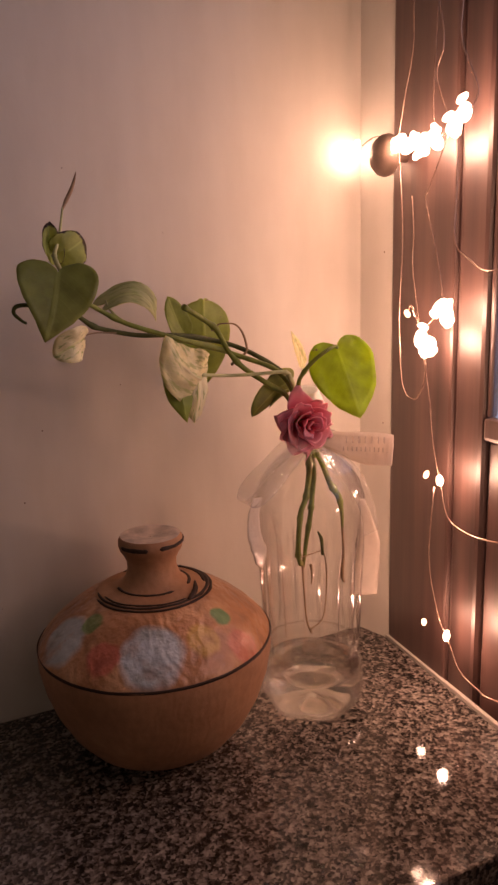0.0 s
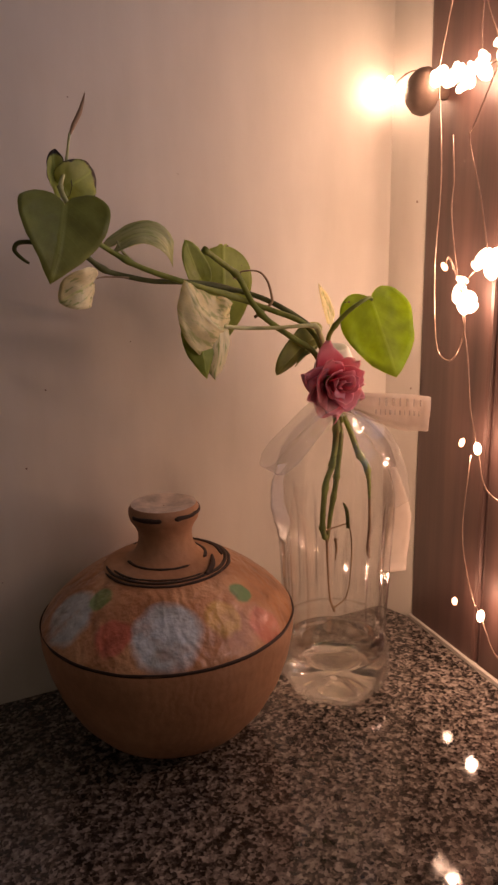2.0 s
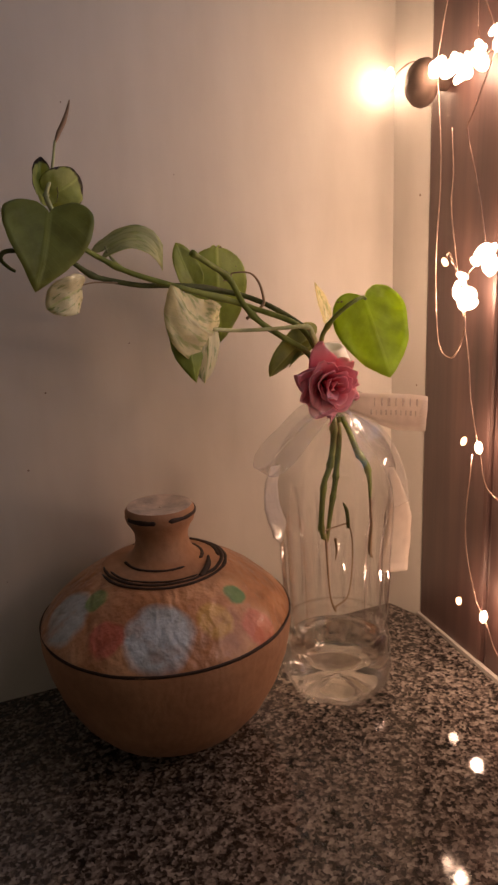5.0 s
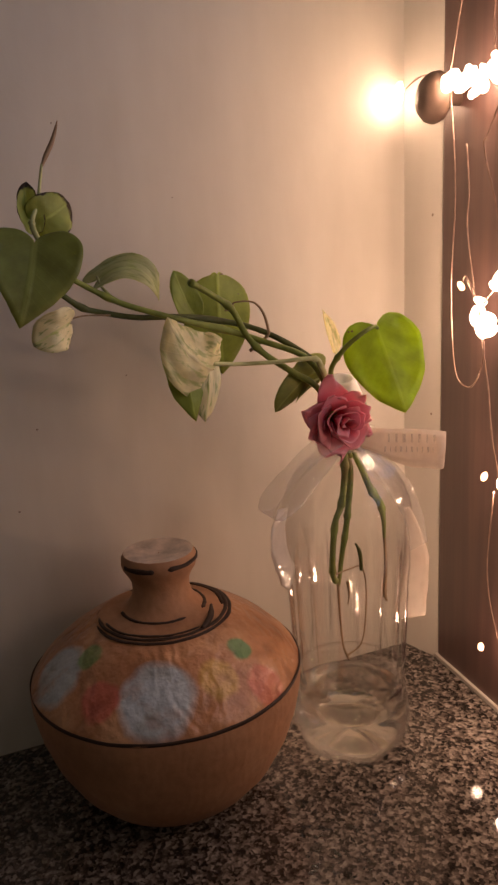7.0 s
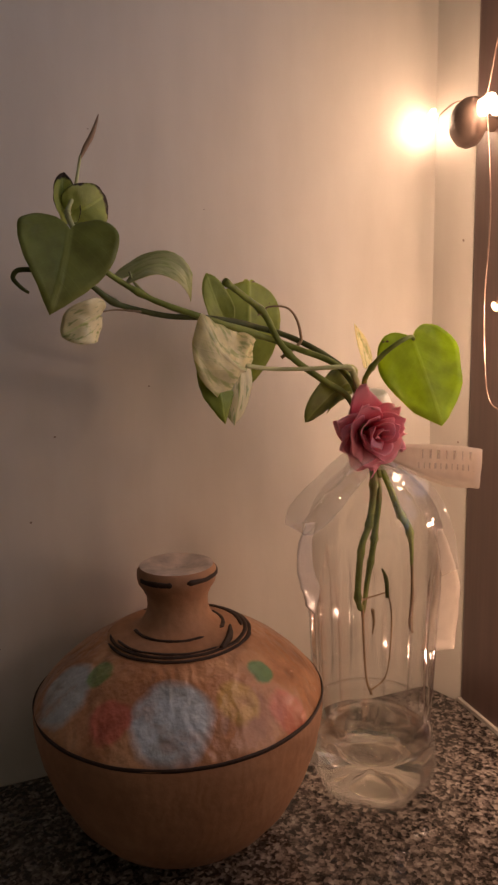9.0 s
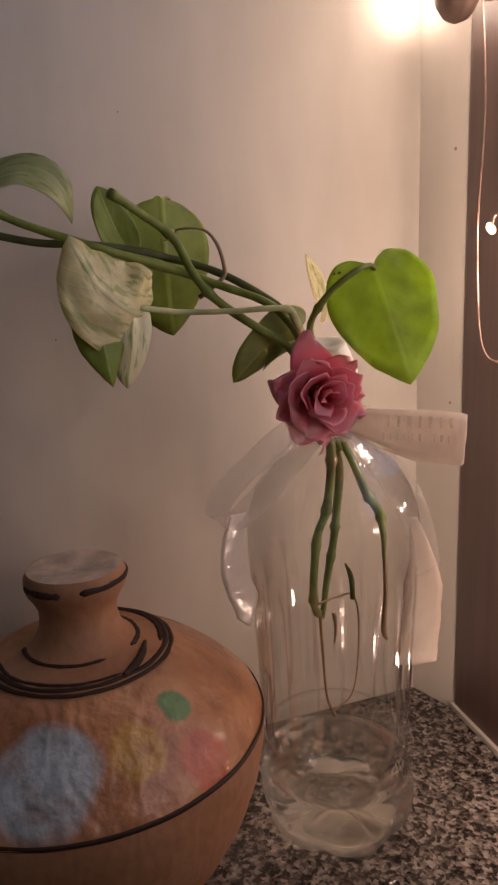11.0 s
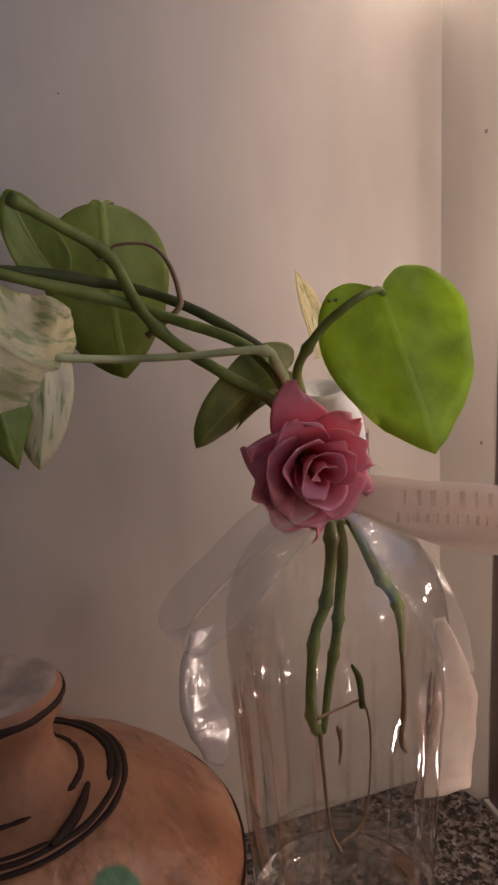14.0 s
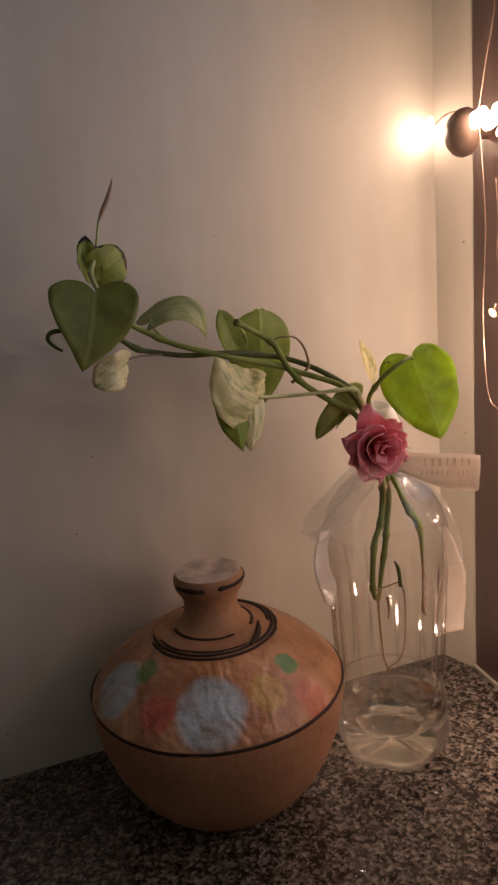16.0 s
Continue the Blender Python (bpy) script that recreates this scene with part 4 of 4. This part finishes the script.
petals = [
    (101, 0.72, 0.0272, 0.0060, 0.0026, 0.96, 0.016, 1), (160, 0.80, 0.0228, 0.0030, 0.0036, 0.90, 0.016, 2), (194, 0.72, 0.0218, 0.0040, 0.0030, 0.18, 0.016, 3), (226, 0.74, 0.0222, 0.0040, 0.0030, 0.20, 0.016, 23),
    (270, 0.36, 0.0240, 0.0010, 0.0010, 0.97, 0.014, 4), (255, 0.75, 0.0200, 0.0045, 0.0030, 0.25, 0.016, 24), (298, 0.75, 0.0198, 0.0040, 0.0030, 0.30, 0.016, 25), (329, 0.80, 0.0215, 0.0040, 0.0034, 0.88, 0.016, 5), (357, 0.72, 0.0200, 0.0050, 0.0034, 0.93, 0.016, 6), (43, 0.80, 0.0205, 0.0055, 0.0030, 0.86, 0.016, 7),
    (112, 1.05, 0.0186, 0.0125, 0.0012, 0.80, 0.015, 8), (180, 1.10, 0.0178, 0.0090, 0.0024, 0.25, 0.015, 9), (236, 1.05, 0.0175, 0.0075, 0.0024, 0.22, 0.015, 10), (304, 1.05, 0.0168, 0.0085, 0.0022, 0.40, 0.015, 11), (20, 1.05, 0.0165, 0.0115, 0.0018, 0.62, 0.015, 12),
    (150, 1.45, 0.0128, 0.0150, 0.0010, 0.35, 0.013, 14), (258, 1.40, 0.0118, 0.0130, 0.0014, 0.20, 0.013, 15), (12, 1.35, 0.0108, 0.0150, 0.0012, 0.45, 0.013, 16),
    (205, 1.9, 0.0074, 0.0168, 0.0006, 0.20, 0.012, 19), (45, 1.9, 0.0064, 0.0172, 0.0006, 0.30, 0.012, 20),
    (120, 2.5, 0.0032, 0.0165, 0.0002, 0.2, 0.010, 22),
]
for p in petals:
    petal(*p)
part("hip", ball("hip", ROSE - facing * 0.014, (0.0062, 0.0062, 0.0062), STEM_GREEN), rose, "green rose hip")
part("stem", tube("stem", [ROSE - facing * 0.016, (0.1125, -0.0975, 0.219), (0.119, -0.091, 0.208)], [0.0022, 0.0020, 0.0019], STEM_GREEN), rose)

# ---------------------------------------------------------------- ribbon bow
ribbon = thing("ribbon_bow", (0.0018, 0, 0.0006), "sheer white printed ribbon bow round the bottle neck", "ribbon")


def strip(name, points, across, widths, material, label="", cup=0.0):
    me, thick = band(name, points, across, widths, material, cup=cup)
    ob = part(name, me, ribbon, label)
    sol = ob.modifiers.new("thickness", "SOLIDIFY")
    sol.thickness, sol.offset = thick, 0
    return ob


right_loop = strip("loop", [(0.112, -0.114, 0.213), (0.118, -0.1185, 0.2125), (0.134, -0.125, 0.2085), (0.148, -0.131, 0.2055), (0.1575, -0.1345, 0.2040), (0.1608, -0.1325, 0.2035), (0.1580, -0.1280, 0.2030), (0.146, -0.120, 0.2035), (0.130, -0.110, 0.2080), (0.114, -0.103, 0.2130)],
      [(0.0, 0, 1)] * 3 + [(0.06, 0, 1)] * 4 + [(0.0, 0.1, 1)] * 3, [0.007, 0.011, 0.019, 0.0225, 0.0222, 0.0200, 0.0215, 0.022, 0.017, 0.008], RIBBON, "wide bow loop in folded sheer ribbon")
strip("tail", [(0.114, -0.114, 0.212), (0.120, -0.120, 0.203), (0.132, -0.126, 0.187), (0.1455, -0.124, 0.163), (0.1545, -0.117, 0.140)], [(1, 0.3, 0.5), (1, 0.3, 0.5), (1, 0.3, 0.35), (1, 0.3, 0.25), (1, 0.25, 0.1)], [0.008, 0.012, 0.018, 0.016, 0.016], RIBBON_THIN, "see-through upper part of the ribbon tail")
strip("tail", [(0.1440, -0.1200, 0.168), (0.1500, -0.1170, 0.150), (0.1550, -0.1130, 0.128), (0.1555, -0.1090, 0.105), (0.1540, -0.1080, 0.0885)], [(1, 0.25, -0.1), (1, 0.25, -0.05), (1, 0.2, 0.0), (1, 0.15, -0.1), (1, 0.1, -0.18)], [0.004, 0.0150, 0.0235, 0.0270, 0.0270], RIBBON, "hanging ribbon tail with a straight cut end", cup=0.04)
strip("loop", [(0.110, -0.1145, 0.215), (0.098, -0.1170, 0.2150), (0.084, -0.1195, 0.2105), (0.0695, -0.1215, 0.2015), (0.0580, -0.1205, 0.1915), (0.0538, -0.1180, 0.1825), (0.0560, -0.1155, 0.1765), (0.0645, -0.1140, 0.1770), (0.078, -0.1115, 0.1860), (0.095, -0.109, 0.2005), (0.110, -0.107, 0.2120)],
      [(0.25, -0.75, -0.6)] * 3 + [(0.35, -0.88, -0.25)] * 5 + [(0.25, -0.75, -0.6)] * 3, [0.007, 0.011, 0.0125, 0.0130, 0.0130, 0.0130, 0.0125, 0.012, 0.012, 0.011, 0.007], RIBBON_THIN, "clear shiny bow loop", cup=0.05)
strip("tail", [(0.0640, -0.1165, 0.1800), (0.0615, -0.1150, 0.1680), (0.0622, -0.1135, 0.1540), (0.0658, -0.1125, 0.1420), (0.0655, -0.1120, 0.1300)], [(0.8, 0.55, -0.15), (0.8, 0.55, -0.2), (0.8, 0.55, -0.25), (0.8, 0.55, -0.3), (0.8, 0.5, -0.8)], [0.0120, 0.0150, 0.0190, 0.0220, 0.0110], RIBBON_MID, "crinkled ribbon tail with a slanted end", cup=0.05)
strip("knot", [(0.106, -0.1145, 0.2125), (0.111, -0.1165, 0.2105), (0.116, -0.1160, 0.2090)], [(0, 0, 1)] * 3, [0.009, 0.007, 0.009], RIBBON)
strip("collar", [(0.1085, -0.097, 0.2075), (0.112, -0.1035, 0.2070), (0.1215, -0.1035, 0.2065), (0.1335, -0.100, 0.2070), (0.1405, -0.090, 0.2080), (0.1400, -0.078, 0.2085)], [(0, 0, 1)] * 6, [0.010] * 6, RIBBON_THIN)
# faint unreadable print on the wide loop, as plain bars
bars, quads = [], []
for row, (z0, tall, first, count, step) in enumerate(((0.2130, 0.0050, 0.1290, 7, 0.0040), (0.2065, 0.0032, 0.1270, 11, 0.0028))):
    for k in range(count):
        x = first + k * step
        y = float(np.interp(x, [0.118, 0.134, 0.148, 0.1575, 0.1608], [-0.1185, -0.125, -0.131, -0.1345, -0.1325])) - 0.0005
        z = z0 - 0.0020 * (x - 0.128) / 0.03 - 0.06 * max(0.0, x - 0.145)
        n = len(bars)
        w = step * (0.09 + 0.12 * ((k * 7 + row * 3) % 5) / 4)
        slope = 0.42
        for d in (0.0, -0.00012):
            bars += [(x - w, y + w * slope + d, z - tall / 2), (x + w, y - w * slope + d, z - tall / 2), (x + w, y - w * slope + d, z + tall / 2), (x - w, y + w * slope + d, z + tall / 2)]
        quads += [(n, n + 1, n + 2, n + 3), (n + 7, n + 6, n + 5, n + 4), (n, n + 4, n + 5, n + 1), (n + 2, n + 6, n + 7, n + 3)]
part("print", mesh_of("print", bars, quads, PRINT, False), ribbon, "faint grey printed bars")

# ---------------------------------------------------------------- string lights on the door
lights = thing("string_lights", (0, 0, 0), "lit warm white string lights hanging in front of the dark door", "string lights")
strands = [
    [(0.214, -0.088, 0.620), (0.212, -0.086, 0.516), (0.212, -0.086, 0.479), (0.212, -0.078, 0.451), (0.213, -0.069, 0.422)],
    [(0.211, -0.110, 0.620), (0.209, -0.116, 0.504), (0.208, -0.120, 0.487), (0.208, -0.122, 0.467), (0.209, -0.115, 0.451), (0.207, -0.131, 0.420)],
    [(0.208, -0.150, 0.620), (0.206, -0.142, 0.493), (0.206, -0.141, 0.467), (0.206, -0.150, 0.447), (0.205, -0.158, 0.430), (0.206, -0.146, 0.416)],
    # runs on out of view to carry the added fill bulbs
    [(0.206, -0.141, 0.412), (0.207, -0.139, 0.373), (0.206, -0.140, 0.343), (0.205, -0.155, 0.330), (0.202, -0.183, 0.322), (0.200, -0.26, 0.34), (0.195, -0.33, 0.38), (0.187, -0.42, 0.36), (0.180, -0.50, 0.30)],
    [(0.213, -0.070, 0.417), (0.212, -0.077, 0.354), (0.213, -0.073, 0.295), (0.212, -0.079, 0.242), (0.211, -0.093, 0.231), (0.210, -0.104, 0.239), (0.209, -0.110, 0.257), (0.210, -0.103, 0.274)],
    [(0.210, -0.103, 0.274), (0.209, -0.114, 0.236), (0.209, -0.119, 0.203), (0.208, -0.128, 0.177)],
    # its far end is unseen too, made for more fill bulbs
    [(0.208, -0.129, 0.175), (0.206, -0.144, 0.148), (0.202, -0.192, 0.148), (0.200, -0.272, 0.172), (0.198, -0.305, 0.225), (0.190, -0.39, 0.30)],
    [(0.208, -0.123, 0.169), (0.209, -0.118, 0.110), (0.207, -0.133, 0.069), (0.206, -0.144, 0.060)],
    [(0.206, -0.144, 0.058), (0.205, -0.158, 0.039), (0.203, -0.179, 0.035), (0.201, -0.197, 0.037), (0.199, -0.26, 0.06), (0.20, -0.33, 0.13)],
    [(0.209, -0.116, 0.409), (0.209, -0.112, 0.434), (0.209, -0.113, 0.462), (0.210, -0.120, 0.62)],
    [(0.208, -0.129, 0.412), (0.209, -0.110, 0.382), (0.210, -0.105, 0.373), (0.209, -0.118, 0.338), (0.208, -0.129, 0.300)],
    [(0.213, -0.070, 0.419), (0.2105, -0.092, 0.4135), (0.209, -0.110, 0.4105), (0.206, -0.137, 0.415), (0.205, -0.147, 0.421)],
    [(0.213, -0.070, 0.419), (0.214, -0.040, 0.430), (0.213, -0.012, 0.424)],
    [(0.210, -0.103, 0.276), (0.211, -0.110, 0.288), (0.208, -0.128, 0.298)],
    [(0.212, -0.084, 0.295), (0.2115, -0.090, 0.300), (0.209, -0.108, 0.272)],
    [(0.2155, -0.083, 0.380), (0.2135, -0.088, 0.352), (0.2145, -0.086, 0.33), (0.212, -0.098, 0.285)],
]
for line in strands:
    part("wire", tube("wire", line, [0.00055], WIRE, n=6, knots=(0.35, 0.62)), lights)
for k, (place, watts) in enumerate(LEDS_AND_FILL):
    tilt = Euler((random.uniform(-0.8, 0.8), random.uniform(-0.8, 0.8), 0)).to_matrix().to_4x4()
    big = watts > 0.02
    # upper bulbs are drawn oversized in place of their glare
    part("led_and_added_bulb", ball("led_and_added_bulb", place, ((0.0046, 0.0046, 0.0074) if place[2] > 0.2 and place[1] > -0.25 else (0.0026, 0.0026, 0.0042)) if big else (0.0020, 0.0020, 0.0032), BULB if big else BULB_DIM, tilt), lights, "lit warm white bulb, one of the seen and added set")
    # extra bulbs added round each to widen its glow
    for j in range(3 if big and place[2] > 0.2 and place[1] > -0.25 else 0):
        near = Vector(place) + Vector((random.uniform(-0.002, 0.003), random.uniform(-0.009, 0.009), random.uniform(-0.009, 0.009)))
        part("led_and_added_bulb", ball("led_and_added_bulb", near, (0.0024, 0.0024, 0.0044), BULB, Euler((random.uniform(-1, 1), random.uniform(-1, 1), 0)).to_matrix().to_4x4()), lights, "lit warm white bulb, one of the seen and added set")

# round stand-off that the strings hang from
hook = thing("wall_knob", (0.215, -0.048, 0.415), "round beige knob that the light strings hang from", "knob")
cap = [(0.0005, -0.0085), (0.006, -0.0080), (0.0115, -0.0055), (0.0150, -0.001), (0.0158, 0.003), (0.0145, 0.0065), (0.010, 0.0085), (0.0045, 0.0095), (0.0045, 0.0245), (0.0005, 0.0245)]
cap_me = turned("cap", cap, KNOB, 40)
cap_me.transform(Matrix(((0, 0, 1, 0), (1, 0, 0, 0), (0, 1, 0, 0), (0, 0, 0, 1))))
cap_ob = part("cap", cap_me, hook)
cap_ob.rotation_euler = (0, 0, math.atan2(INTO.y, INTO.x))
